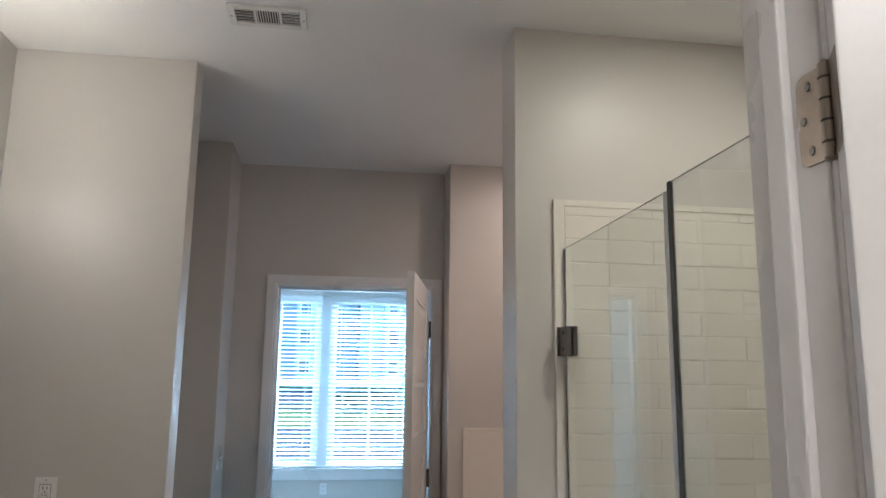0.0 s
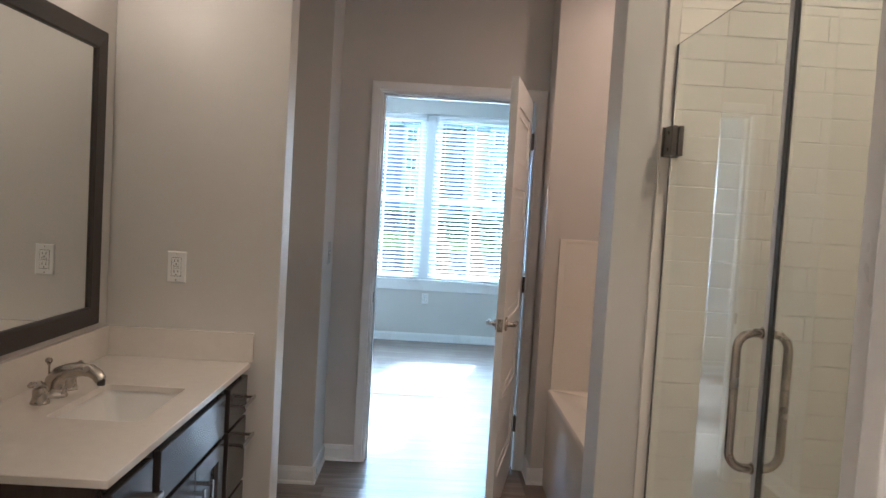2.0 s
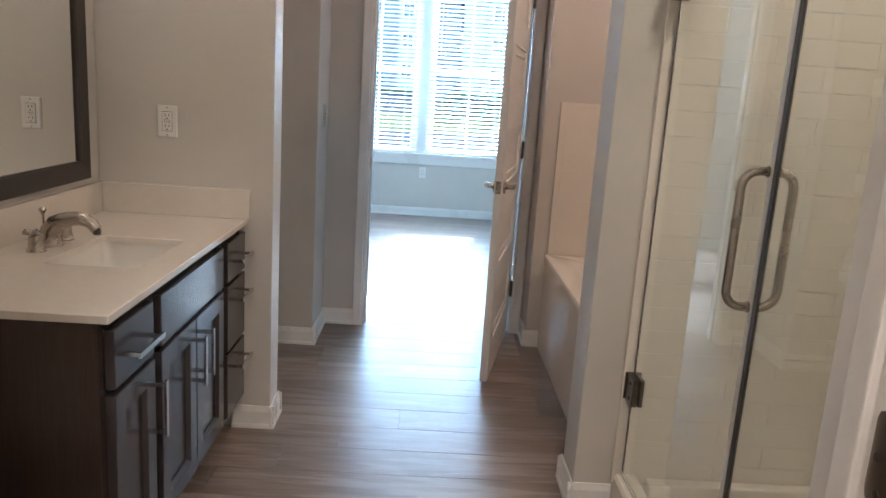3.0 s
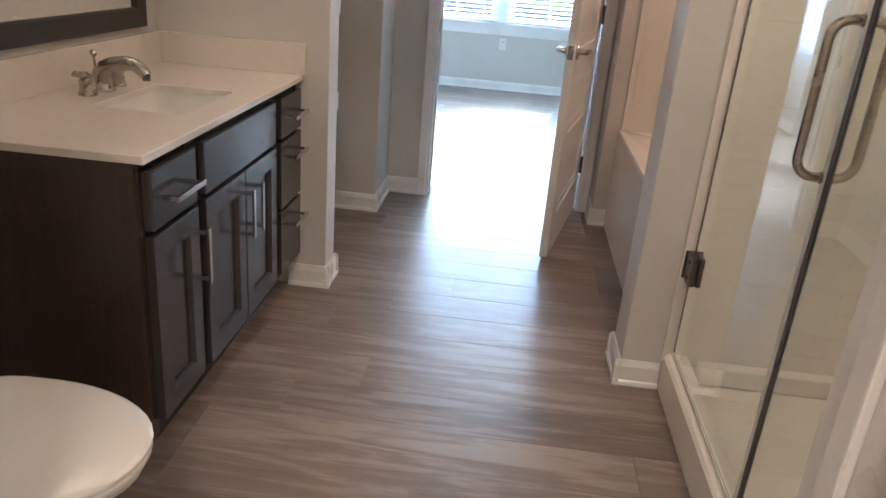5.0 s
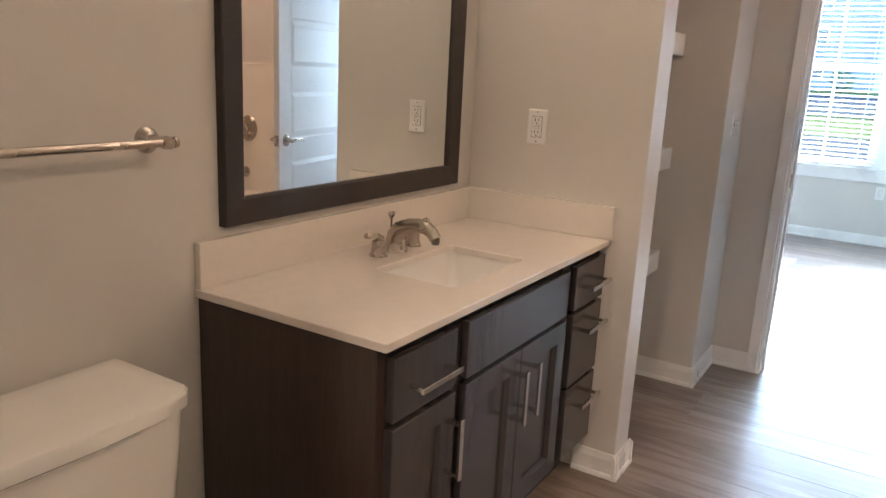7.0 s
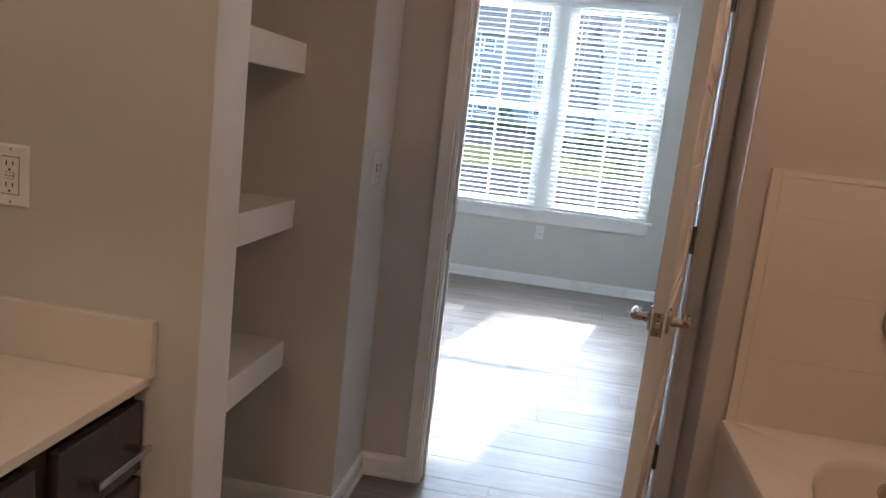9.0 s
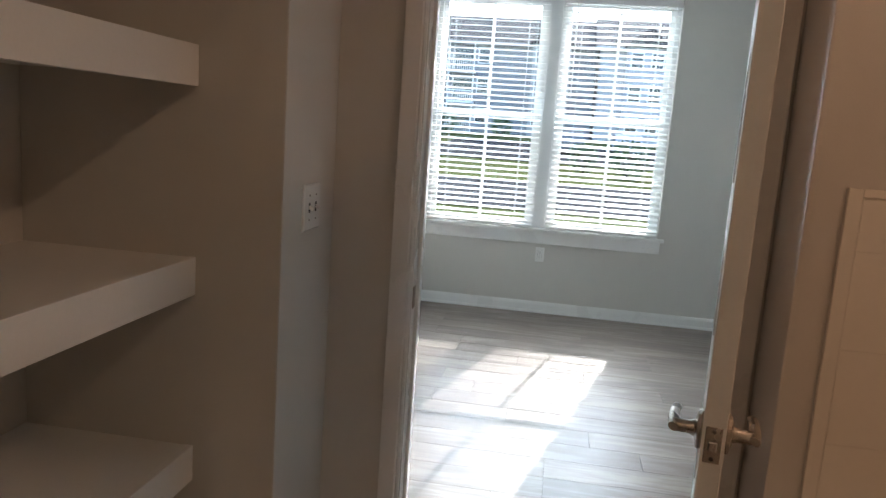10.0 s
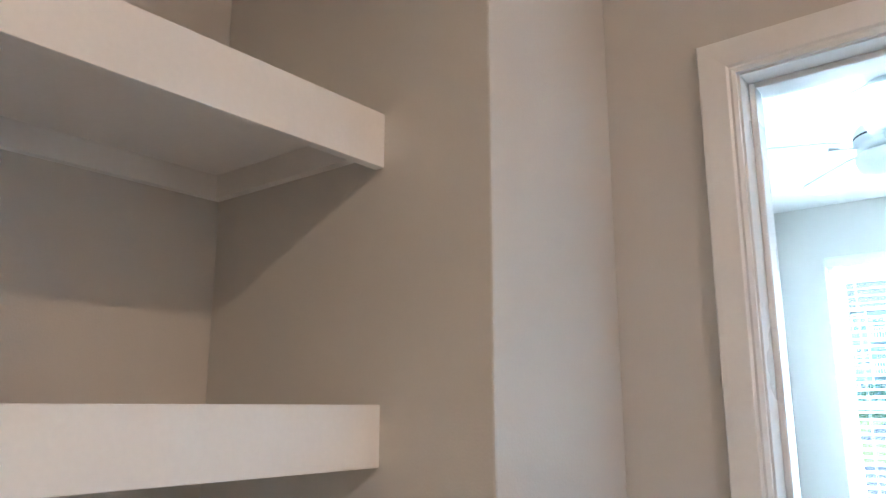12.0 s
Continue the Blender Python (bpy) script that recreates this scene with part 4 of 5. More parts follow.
def toilet(cy):
    t = thing("toilet", "white two-piece toilet with its lid closed", "toilet")
    e = lambda b, f, h, z: egg(b, f, h, cy, z)
    part("bowl", loft([e(-1.03, -0.60, 0.105, 0.0), e(-1.03, -0.60, 0.108, 0.03), e(-1.02, -0.615, 0.098, 0.10), e(-1.03, -0.60, 0.105, 0.18), e(-1.05, -0.54, 0.135, 0.26), e(-1.08, -0.475, 0.165, 0.33), e(-1.10, -0.437, 0.183, 0.370), e(-1.10, -0.437, 0.185, 0.385), e(-1.09, -0.445, 0.177, 0.390)]), M_PORC, t, "", True)
    part("seat", loft([e(-0.885, -0.430, 0.185, 0.390), e(-0.888, -0.425, 0.190, 0.394), e(-0.888, -0.425, 0.190, 0.402), e(-0.885, -0.429, 0.186, 0.406)]), M_SEAT, t, "", True)
    lid = [e(-0.885, -0.429, 0.186, 0.4075), e(-0.889, -0.423, 0.191, 0.411), e(-0.889, -0.423, 0.191, 0.417)]
    for k, (i, z) in enumerate(((0.004, 0.4215), (0.012, 0.424), (0.05, 0.4275), (0.10, 0.4295), (0.15, 0.430))):
        lid.append(egg(-0.889, -0.423, 0.191, cy, z, inset=i))
    part("lid", loft(lid), M_SEAT, t, "", True)
    for s in (-1, 1):
        part("lid_hinge", lathe([(0, -0.022), (0.011, -0.021), (0.012, 0), (0.011, 0.021), (0, 0.022)], 14, "y", (-0.892, cy + s * 0.075, 0.412)), M_SEAT, t, "", True)
    r = lambda x0, x1, h, rad, z: rounded(x0, x1, cy - h, cy + h, rad, z)
    part("tank", loft([r(-1.10, -0.935, 0.170, 0.05, 0.388), r(-1.115, -0.925, 0.185, 0.05, 0.40), r(-1.125, -0.912, 0.200, 0.045, 0.50), r(-1.130, -0.905, 0.207, 0.04, 0.62), r(-1.130, -0.902, 0.210, 0.04, 0.694)]), M_PORC, t, "", True)

    def lid_ring(i, z):
        x0, x1, h = -1.138 + i, -0.884 - i, 0.219 - i
        return [(x1 - 0.035, cy - h, z), (x1 - 0.015, cy - h + 0.02, z), (x1, cy - h + 0.075, z), (x1 + 0.006, cy, z), (x1, cy + h - 0.075, z), (x1 - 0.015, cy + h - 0.02, z), (x1 - 0.035, cy + h, z), (x0, cy + h, z), (x0, cy - h, z)]
    part("tank_lid", loft([lid_ring(0.006, 0.694), lid_ring(0.0, 0.699), lid_ring(0.0, 0.722), lid_ring(0.004, 0.729), lid_ring(0.012, 0.732), lid_ring(0.05, 0.734)]), M_PORC, t, "", True)
    fl = part("flush_lever", lathe([(0, 0), (0.013, 0), (0.013, 0.006), (0.008, 0.012), (0, 0.013)], 16, "x", (-0.903, cy - 0.155, 0.645)), M_NICKEL, t, "chrome flush lever", True)
    part("lever_arm", tube([(-0.892, cy - 0.165, 0.646), (-0.890, cy - 0.12, 0.643), (-0.890, cy - 0.085, 0.638)], [0.005, 0.006, 0.007], 10), M_NICKEL, fl, "", True)
    for s in (-1, 1):
        part("bolt_cap", lathe([(0.013, 0), (0.012, 0.008), (0.006, 0.013), (0, 0.014)], 14, "z", (-0.80, cy + s * 0.108, 0.0)), M_SEAT, t, "", True)
    return t


toilet(0.972)


def towel_bar():
    b = thing("towel_bar", "brushed nickel towel bar on the wall above the toilet", "towel bar")
    z = 1.165
    part("bar", tube([(-1.082, 0.66, z), (-1.082, 1.312, z)], 0.0085, 16), M_NICKEL, b, "", True)
    for y in (0.68, 1.290):
        p = part("post", lathe([(0, 0), (0.027, 0), (0.027, 0.006), (0.022, 0.012), (0.013, 0.020), (0.011, 0.045), (0.013, 0.058), (0.014, 0.066), (0.012, 0.076), (0, 0.078)], 24, "x", (XL, y, z)), M_NICKEL, b, "", True)
    for y, s in ((0.655, -1), (1.310, 1)):
        part("end_cap", lathe([(0, -0.006), (0.011, -0.005), (0.012, 0), (0.010, 0.005), (0, 0.006)], 16, "y", (-1.082, y, z)), M_NICKEL, b, "", True)
    return b


towel_bar()

# ---- shower ----
SY0, SY1 = ENTRY_Y[1], WING_R[0]


def shower_base():
    s = thing("shower_tray", "bone acrylic shower base with a raised curb", "shower tray")
    x0, x1 = 0.718, XR - 0.001
    curb = loft([[(x, y, z) for x, z in ((x0, 0), (x0, 0.120), (x0 + 0.008, 0.130), (x0 + 0.016, 0.132), (0.790, 0.132), (0.800, 0.128), (0.806, 0.118), (0.815, 0.062), (0.83, 0.058), (0.83, 0.0))] for y in (SY0 + 0.001, SY1 - 0.001)])
    part("curb", curb, M_ACRYL, s)
    part("pan", box(0.8301, x1, SY0 + 0.001, SY1 - 0.001, 0, 0.058), M_ACRYL, s)
    lip = bmesh.new()
    for a in ((0.83, x1, SY1 - 0.06, SY1 - 0.013), (0.83, x1, SY0 + 0.013, SY0 + 0.06), (x1 - 0.05, x1 - 0.012, SY0 + 0.06, SY1 - 0.06)):
        box_into(lip, *a, 0.058, 0.125, 0.010, 3)
    part("ledge", lip, M_ACRYL, s)
    part("drain", lathe([(0, 0.0585), (0.055, 0.0588), (0.056, 0.0605), (0.050, 0.0615), (0, 0.0612)], 24, "z", (1.2, 1.36, 0)), M_NICKEL, s, "round metal drain cover", True)
    return s


shower_base()


def tile_wall(name, label, origin, along, out, length, z0, z1, tw, th, joint, thick, mat, lip=0.0, rise=0.0010):
    """A moulded wall panel with a brick bond of raised tiles. along, out: unit vectors in plan."""
    p = thing(name, label, "wall panel", origin)
    p["kind"] = "structure"
    ax, ay = along
    ox, oy = out

    def slab(a0, a1, d0, d1, za, zb, bev):
        bm = box(a0, a1, d0, d1, za, zb, bev, 1)
        m = Matrix(((ax, ox, 0, 0), (ay, oy, 0, 0), (0, 0, 1, 0), (0, 0, 0, 1)))
        bmesh.ops.transform(bm, matrix=m, verts=bm.verts[:])
        if ax * oy - ay * ox < 0:
            bmesh.ops.reverse_faces(bm, faces=bm.faces[:])
        return bm
    part("backing", slab(0, length, 0.0005, thick, z0, z1, 0), mat, p)
    if lip:
        part("edge_strip", slab(0, lip, thick, thick + 0.003, z0, z1, 0.001), mat, p)
        part("edge_strip", slab(lip, length, thick, thick + 0.003, z1 - lip * 0.6, z1, 0.001), mat, p)
    cache = {}
    z, row = z0 + 0.004, 0
    top = z1 - (lip * 0.6 if lip else 0) - 0.002
    while z < top - 0.01:
        h = min(th, top - z)
        a = lip + 0.002 - (tw / 2 if row % 2 else 0)
        while a < length - 0.003:
            b = min(a + tw, length - 0.002)
            s = max(a, lip + 0.002)
            w = round(b - s, 4)
            if w > 0.012:
                key = (w, round(h, 4))
                if key not in cache:
                    bm = slab(0, w - joint, thick, thick + rise, 0, h - joint, rise * 0.6)
                    me = bpy.data.meshes.new("tile")
                    bm.to_mesh(me)
                    bm.free()
                    me.materials.append(mat)
                    cache[key] = me
                o = new("tile", cache[key])
                o.parent = p
                o.location = (ax * s, ay * s, z)
            a += tw
        z += th
        row += 1
    return p


# ---- tub ----


def bathtub():
    t = thing("bathtub", "bone acrylic alcove bathtub with an oval basin", "bathtub")
    x0, x1, y0, y1, zt = 0.692, XR - 0.001, WING_R[1] + 0.001, TUB_END[0] - 0.001, 0.515
    k = 12

    def oval(rx, ry, z, cx=1.150):
        cy = (y0 + y1) / 2
        pts = []
        for corner, a0 in enumerate((-90, 0, 90, 180)):
            for i in range(k + 1):
                a = radians(a0 + 90 * i / k)
                c, s = math.cos(a), math.sin(a)
                pts.append((cx + rx * math.copysign(abs(c) ** 0.85, c), cy + ry * math.copysign(abs(s) ** 0.85, s), z))
        return pts
    rect = lambda i, z: rounded(x0 + i, x1 - i, y0, y1, 0.012, z, k)
    rim = loft([rect(0, zt - 0.030), rect(0, zt - 0.012), rect(0.005, zt - 0.003), rect(0.014, zt), oval(0.350, 0.585, zt + 0.001), oval(0.340, 0.575, zt - 0.006), oval(0.332, 0.565, zt - 0.03), oval(0.305, 0.53, zt - 0.20), oval(0.27, 0.48, zt - 0.33), oval(0.22, 0.42, zt - 0.37), oval(0.12, 0.25, zt - 0.385)], False)
    part("basin", rim, M_ACRYL, t, "", True)
    part("basin_floor", box(x0 + 0.06, x1 - 0.01, y0 + 0.02, y1 - 0.02, 0.02, 0.131), M_ACRYL, t)
    ap = bmesh.new()
    box_into(ap, x0 + 0.004, x0 + 0.024, y0, y1, 0.0, zt - 0.029, 0.002)
    part("apron", ap, M_ACRYL, t)
    part("overflow_plate", lathe([(0, 0), (0.034, 0), (0.034, 0.004), (0.028, 0.009), (0, 0.011)], 24, "-y", (1.15, 3.583, 0.425)), M_NICKEL, t, "brushed nickel overflow plate", True)
    return t


bathtub()


def tub_valve():
    v = thing("tub_valve", "brushed nickel tub valve with a lever handle", "tub valve", (1.175, TUB_END[0] - 0.016, 0.905))
    part("escutcheon", lathe([(0, 0), (0.078, 0), (0.082, 0.003), (0.076, 0.010), (0.045, 0.016), (0.034, 0.020), (0.032, 0.042), (0.026, 0.050), (0, 0.052)], 36, "-y"), M_NICKEL, v, "", True)
    part("lever", tube([(0, -0.042, 0), (0.012, -0.055, -0.02), (0.02, -0.060, -0.055), (0.022, -0.060, -0.085)], [0.013, 0.011, 0.009, 0.007], 12), M_NICKEL, v, "", True)
    return v


tub_valve()


def tub_spout():
    v = thing("tub_spout", "brushed nickel tub spout on the end wall", "tub spout", (1.20, TUB_END[0] - 0.016, 0.625))
    part("spout_flange", lathe([(0, 0), (0.034, 0), (0.034, 0.006), (0.028, 0.010), (0, 0.011)], 24, "-y"), M_NICKEL, v, "", True)
    part("spout_body", tube([(0, -0.005, 0), (0, -0.05, 0.002), (0, -0.095, -0.002), (0, -0.125, -0.014), (0, -0.140, -0.034)], [0.026, 0.027, 0.026, 0.024, 0.019], 18), M_NICKEL, v, "", True)
    part("diverter_knob", lathe([(0, 0), (0.004, 0), (0.004, 0.012), (0.009, 0.016), (0.009, 0.022), (0, 0.024)], 12, "z", (0, -0.112, 0.018)), M_NICKEL, v, "", True)
    return v


tub_spout()

# ---- shower glass ----
GX = 0.747


def shower_enclosure():
    s = thing("shower_enclosure", "frameless clear glass shower door and fixed panel", "shower door")
    d = part("glass_door", box(GX - 0.005, GX + 0.005, 1.379, 2.108, 0.146, 1.968, 0.001, 1), M_SHOWERG, s, "clear glass hinged door")
    f = part("fixed_panel", box(GX - 0.005, GX + 0.005, SY0 + 0.003, 1.376, 0.133, 1.985, 0.001, 1), M_SHOWERG, s, "clear glass fixed panel")
    d.visible_shadow = f.visible_shadow = False
    part("door_seal", box(GX - 0.0065, GX + 0.0065, 1.380, 1.398, 0.146, 1.9685, 0.001), M_FROST, d, "translucent edge seal strip")
    part("panel_edge", box(GX - 0.0065, GX + 0.0065, 1.360, 1.3765, 0.134, 1.9855), M_CAULK, f, "dark edge of the fixed glass panel")
    part("side_seal", box(GX - 0.004, GX + 0.004, 2.1085, SY1 - 0.012, 0.146, 1.968), M_CAULK, d, "grey edge seal strip")
    part("bottom_sweep", box(GX - 0.007, GX + 0.007, 1.386, 2.107, 0.134, 0.1455, 0.002), M_FROST, d, "clear bottom sweep")
    for z in (0.445, 1.674):
        h = part("hinge", box(GX - 0.024, GX - 0.0055, 2.052, SY1 - 0.014, z - 0.045, z + 0.045, 0.004), M_DARKMET, s, "dark metal glass hinge")
        part("hinge_back", box(GX + 0.0055, GX + 0.020, 2.052, SY1 - 0.014, z - 0.045, z + 0.045, 0.004), M_DARKMET, h)
        part("wall_leaf", box(GX - 0.030, GX + 0.030, SY1 - 0.0145, SY1 - 0.0115, z - 0.045, z + 0.045, 0.001), M_DARKMET, h)
        for dz in (-0.025, 0.025):
            part("hinge_screw", lathe([(0, 0), (0.006, 0), (0.005, 0.002), (0, 0.002)], 12, "-x", (GX - 0.024, 2.08, z + dz)), M_SLOT, h)
    for sx in (-1, 1):
        x1, x2, y = GX + sx * 0.005, GX + sx * 0.058, 1.400
        pts = [(x1, y, 0.925)]
        for i in range(7):
            a = radians(90 * i / 6)
            pts.append((x2 - sx * 0.035 * (1 - math.sin(a)), y, 0.925 + 0.035 * (1 - math.cos(a))))
        for i in range(7):
            a = radians(90 * i / 6)
            pts.append((x2 - sx * 0.035 * (1 - math.cos(a)), y, 1.213 - 0.035 * (1 - math.sin(a))))
        pts.append((x1, y, 1.213))
        hd = part("pull_handle", tube(pts, 0.0095, 14), M_NICKEL, s, "brushed nickel loop handle", True)
        for z in (0.925, 1.213):
            part("washer", lathe([(0, 0), (0.013, 0), (0.013, 0.003), (0, 0.003)], 16, "-x" if sx < 0 else "x", (x1, y, z)), M_NICKEL, hd, "", True)
    part("panel_clamp", box(GX - 0.014, GX + 0.014, SY0 + 0.001, SY0 + 0.045, 1.80, 1.845, 0.003), M_DARKMET, s, "small metal glass clamp")
    return s


shower_enclosure()

# ---- outside ----


def ground_height(y):
    t = min(1, max(0, (y - 30) / 45))
    return -0.55 + 1.9 * t * t * (3 - 2 * t)


def strip(name, x0, x1, ys, lift, mat, label, category):
    bm = bmesh.new()
    rows = [[bm.verts.new((x, y, ground_height(y) + lift)) for x in (x0, x1)] for y in ys]
    for a, b in zip(rows, rows[1:]):
        bm.faces.new((a[0], a[1], b[1], b[0]))
    return setting(name, bm, mat, label, category)


strip("ground", -1500, 1500, [-300, -20, 7.9, 20] + [30 + 3 * i for i in range(16)] + [120, 400, 3000], 0.0, M_GRASS, "green lawn around the buildings", "lawn")
strip("road", -300, 300, [21, 26, 33], 0.03, M_ROAD, "pale grey road beyond the window", "road")
strip("parking_lot", -8, 60, [44, 50, 56, 60], 0.03, M_ROAD, "grey parking lot before the apartments", "parking lot")


def apartment(name, x0, x1, y, z, storeys, sid, label):
    """A block with storeys, bays with gables, windows and balconies on the side that is seen."""
    h = thing(name, label, "building", ((x0 + x1) / 2, y, z))
    w = (x1 - x0) / 2
    hs = 2.75
    top = hs * storeys
    part("wall", box(-w, w, 0, 11, -0.4, top), sid, h)
    part("roof", loft([[(s * (w + 0.5), -0.6, top), (s * (w + 0.5), 5.5, top + 3.1), (s * (w + 0.5), 11.6, top)] for s in (-1, 1)]), M_ROOF, h)
    part("eave_trim", box(-w - 0.5, w + 0.5, -0.68, -0.58, top - 0.22, top + 0.03), M_SIDING2, h)
    n = max(2, int(2 * w / 7))
    step = 2 * w / n
    for i in range(n):
        cx = -w + step * (i + 0.5)
        if i % 2 == 0:
            part("bay", box(cx - 1.7, cx + 1.7, -1.3, 0.02, -0.4, top), M_SIDING2, h)
            part("gable", loft([[(cx - 2.0, yy, top - 0.02), (cx + 2.0, yy, top - 0.02), (cx, yy, top + 1.7)] for yy in (-1.6, 4.0)]), M_ROOF, h)
        for s in range(storeys):
            zz = hs * s + 0.85
            yf = -1.3 if i % 2 == 0 else 0.0
            for dx in ((-0.85, 0.85) if i % 2 == 0 else (-1.9, 1.9)):
                wd = part("window", box(cx + dx - 0.55, cx + dx + 0.55, yf - 0.06, yf - 0.001, zz, zz + 1.45), M_VINYL, h)
                part("pane", box(cx + dx - 0.46, cx + dx + 0.46, yf - 0.075, yf - 0.058, zz + 0.09, zz + 0.68), M_FARGLASS, wd)
                part("pane", box(cx + dx - 0.46, cx + dx + 0.46, yf - 0.075, yf - 0.058, zz + 0.77, zz + 1.36), M_FARGLASS, wd)
            if i % 2 == 1:
                b = bmesh.new()
                box_into(b, cx - 1.2, cx + 1.2, -1.4, -0.001, hs * s - 0.1, hs * s + 0.08)
                box_into(b, cx - 1.2, cx + 1.2, -1.4, -1.33, hs * s + 0.98, hs * s + 1.06)
                for q in range(13):
                    xx = cx - 1.17 + 2.34 * q / 12
                    box_into(b, xx - 0.025, xx + 0.025, -1.39, -1.34, hs * s + 0.08, hs * s + 0.98)
                for sx in (-1.2, 1.1):
                    box_into(b, cx + sx, cx + sx + 0.1, -1.4, -1.3, hs * s + 0.08, hs * (s + 1) - 0.1)
                bal = part("balcony", b, M_VINYL, h)
                part("balcony_door", box(cx - 0.9, cx + 0.9, -0.03, -0.001, hs * s + 0.08, hs * s + 2.15), M_FARGLASS, bal)
    return h


apartment("apartment_building", -38, 2.4, 72, 1.25, 3, M_SIDING, "three-storey blue-grey apartment building with gabled bays")
apartment("apartment_building", 2.6, 34, 70, 1.15, 3, M_SIDING2, "three-storey pale apartment building with gabled bays")


def parked_car(x, y, rz, mat, label):
    c = thing("parked_car", label, "car", (x, y, ground_height(y) + 0.03), rz=rz)
    prof = [(-2.2, 0.30), (-2.2, 0.72), (-2.0, 0.86), (-1.35, 0.93), (-0.75, 1.42), (0.75, 1.45), (1.55, 0.98), (2.15, 0.84), (2.25, 0.55), (2.2, 0.30)]
    part("body", loft([[(px, s * 0.86, pz) for px, pz in prof] for s in (-1, 1)]), mat, c)
    gl = [(-1.2, 0.96), (-0.70, 1.36), (0.70, 1.39), (1.38, 1.0)]
    part("side_window", loft([[(px, s * 0.865, pz) for px, pz in gl] for s in (-1, 1)]), M_FARGLASS, c)
    for px in (-1.35, 1.35):
        for s in (-1, 1):
            wl = part("wheel", lathe([(0, -0.1), (0.33, -0.1), (0.34, 0), (0.33, 0.1), (0, 0.1)], 18, "y", (px, s * 0.80, 0.33)), M_TYRE, c, "", True)
            part("rim", lathe([(0, -0.104), (0.2, -0.104), (0.2, 0.104), (0, 0.104)], 14, "y", (px, s * 0.80, 0.33)), M_STEEL, wl)
    return c


for i, (x, mt, lb) in enumerate(((0.5, M_CARPAINT, "dark grey car parked before the apartments"), (4.2, M_SIDING2, "pale car parked before the apartments"), (11.5, M_CARPAINT, "dark grey car parked before the apartments"), (15.0, M_SIDING, "blue-grey car parked before the apartments"))):
    parked_car(x, 52 + 0.3 * (i % 2), 90, mt, lb)


def shrub(x, y, size, seed):
    rnd = random.Random(seed)
    s = thing("shrub", "green leafy shrub beside the road", "shrub", (x, y, ground_height(y)), "shrubs outside")
    st = bmesh.new()
    for k in range(5):
        a = rnd.uniform(0, 6.28)
        merge_into(st, tube([(0, 0, 0), (0.25 * size * math.cos(a), 0.25 * size * math.sin(a), 0.6 * size)], [0.03, 0.012], 6))
    part("stems", st, M_ROOF, s)
    lf = bmesh.new()
    for k in range(520):
        d = Vector((rnd.gauss(0, 1), rnd.gauss(0, 1), rnd.gauss(0, 1))).normalized()
        r = size * rnd.uniform(0.35, 0.62) * (1 + 0.25 * math.sin(5 * d.x + seed) * math.cos(4 * d.y))
        c = Vector((0, 0, 0.62 * size)) + d * r
        u = d.orthogonal().normalized() * 0.09 * size * rnd.uniform(0.6, 1.3)
        v = (d + Vector((rnd.uniform(-0.8, 0.8), rnd.uniform(-0.8, 0.8), rnd.uniform(-0.4, 0.9)))).normalized() * 0.12 * size
        q = [lf.verts.new(c - u), lf.verts.new(c + v * 0.3 - u * 0.2), lf.verts.new(c + u), lf.verts.new(c + v)]
        lf.faces.new(q)
    tagged(part("leaves", lf, M_LEAF, s), kind="stuff")
    return s


for i, (x, y, z) in enumerate(((3.2, 38, 1.5), (5.4, 39, 1.3), (8.6, 38.5, 1.6), (1.2, 40, 1.2), (-9.5, 62, 1.6), (-5.0, 63, 1.4))):
    shrub(x, y, z, i + 3)

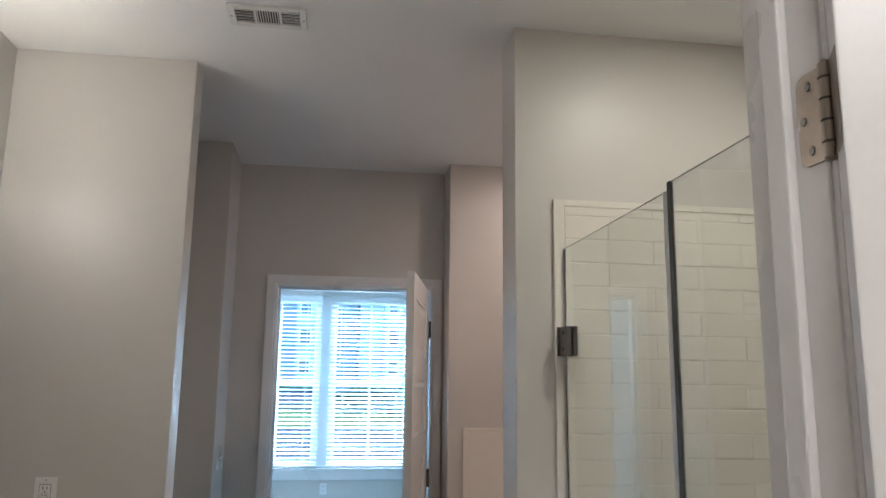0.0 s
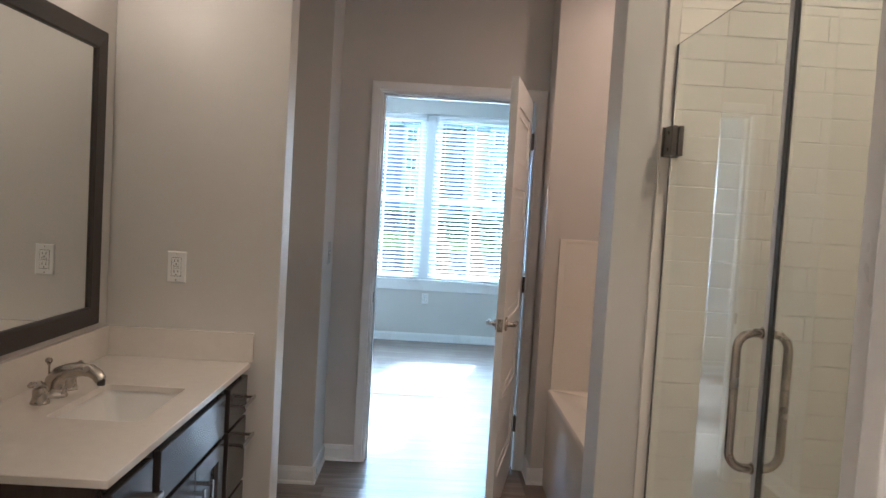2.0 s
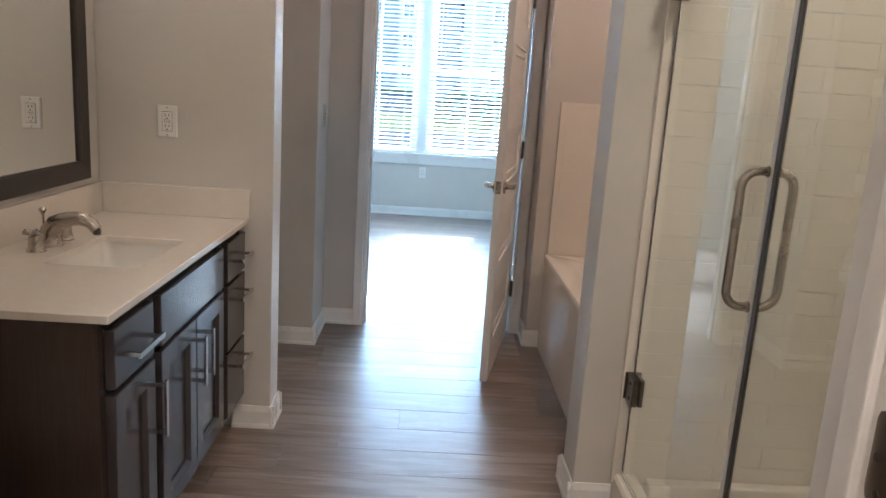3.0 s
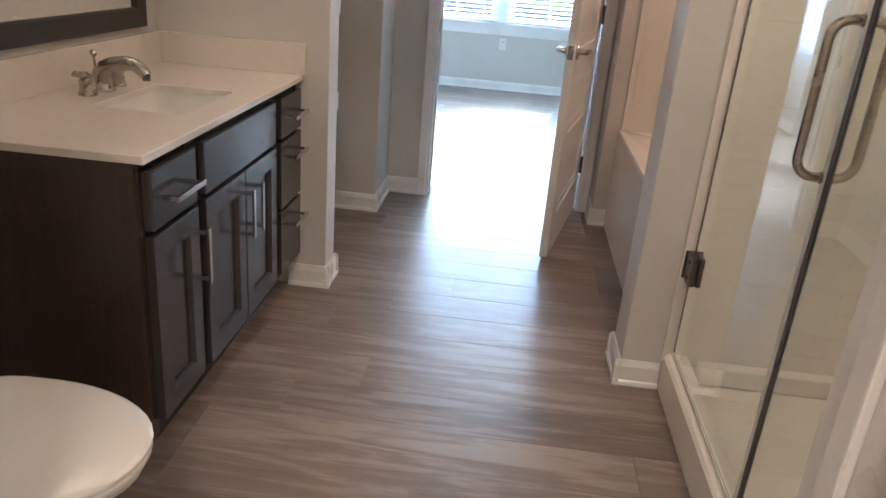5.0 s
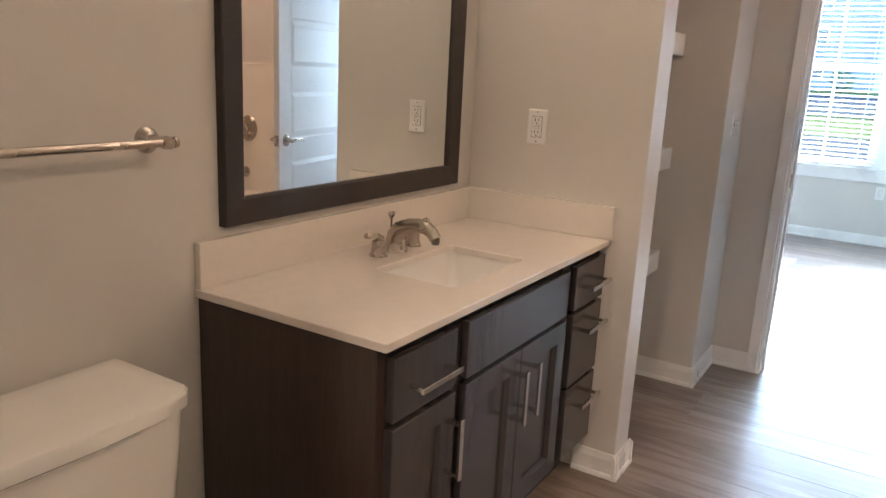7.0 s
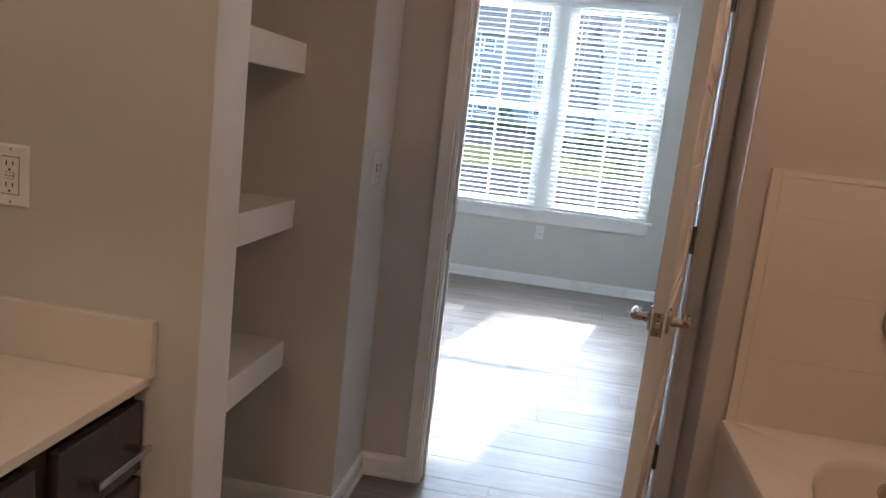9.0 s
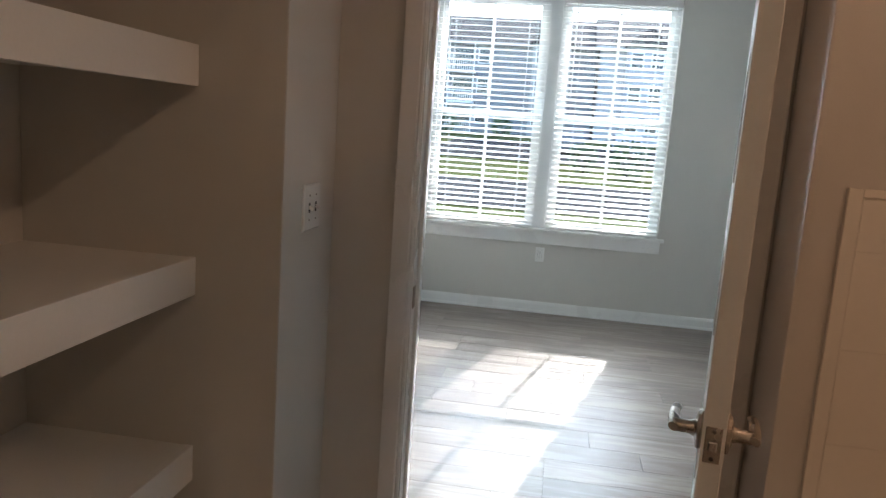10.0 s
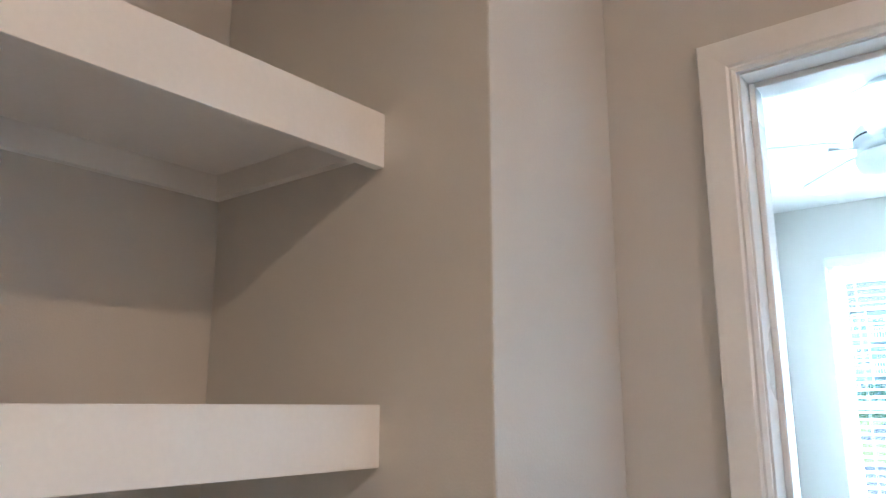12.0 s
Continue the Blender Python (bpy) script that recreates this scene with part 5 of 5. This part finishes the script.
# ---- wall panels of shower and tub ----
SH = (0.10, 2.13)
tile_wall("shower_wall_north", "bone acrylic shower wall moulded as brick tiles", (0.712, SY1, 0), (1, 0), (0, -1), XR - 0.712, SH[0], SH[1], 0.305, 0.076, 0.0032, 0.010, M_ACRYL, 0.034, 0.0018)
tile_wall("shower_wall_east", "bone acrylic shower wall moulded as brick tiles", (XR, SY0 + 0.013, 0), (0, 1), (-1, 0), SY1 - SY0 - 0.026, SH[0], SH[1], 0.305, 0.076, 0.0032, 0.010, M_ACRYL, 0.0, 0.0018)
tile_wall("shower_wall_south", "bone acrylic shower wall moulded as brick tiles", (0.80, SY0, 0), (1, 0), (0, 1), XR - 0.80, SH[0], SH[1], 0.305, 0.076, 0.0032, 0.010, M_ACRYL, 0.034, 0.0018)
TB = (0.512, 1.314)
tile_wall("tub_wall_north", "bone acrylic tub wall with faint large tiles", (0.706, TUB_END[0], 0), (1, 0), (0, -1), XR - 0.706, TB[0], TB[1], 0.90, 0.2215, 0.0020, 0.010, M_ACRYL, 0.030, 0.0011)
tile_wall("tub_wall_east", "bone acrylic tub wall with faint large tiles", (XR, WING_R[1] + 0.013, 0), (0, 1), (-1, 0), TUB_END[0] - WING_R[1] - 0.026, TB[0], TB[1], 0.90, 0.2215, 0.0020, 0.010, M_ACRYL, 0.0, 0.0011)
tile_wall("tub_wall_south", "bone acrylic tub wall with faint large tiles", (0.706, WING_R[1], 0), (1, 0), (0, 1), XR - 0.706, TB[0], TB[1], 0.90, 0.2215, 0.0020, 0.010, M_ACRYL, 0.030, 0.0011)

# ---- floor planks ----


def planks(x0, x1, y0, y1, width, length, seed):
    rnd = random.Random(seed)
    cache = {}
    y, row = y0, 0
    while y < y1 - 0.001:
        wd = min(width, y1 - y)
        x = x0 - rnd.choice((0.0, 0.2, 0.4, 0.61, 0.8, 1.0))
        while x < x1 - 0.001:
            a, b = max(x, x0), min(x + length, x1)
            ln = round(b - a, 3)
            if ln > 0.02:
                key = (ln, round(wd, 3))
                if key not in cache:
                    bm = box(0, ln - 0.0008, 0, wd - 0.0008, -0.006, 0.0, 0.0007, 1)
                    me = bpy.data.meshes.new("plank")
                    bm.to_mesh(me)
                    bm.free()
                    me.materials.append(M_PLANK)
                    cache[key] = me
                o = new("plank", cache[key])
                o.parent = floor
                o.location = (a, y, 0)
            x += length
        y += width
        row += 1


planks(-1.45, 1.62, -1.70, 4.01, 0.181, 1.219, 4)
planks(BED_X[0], BED_X[1], 4.01, 7.795, 0.181, 1.219, 9)
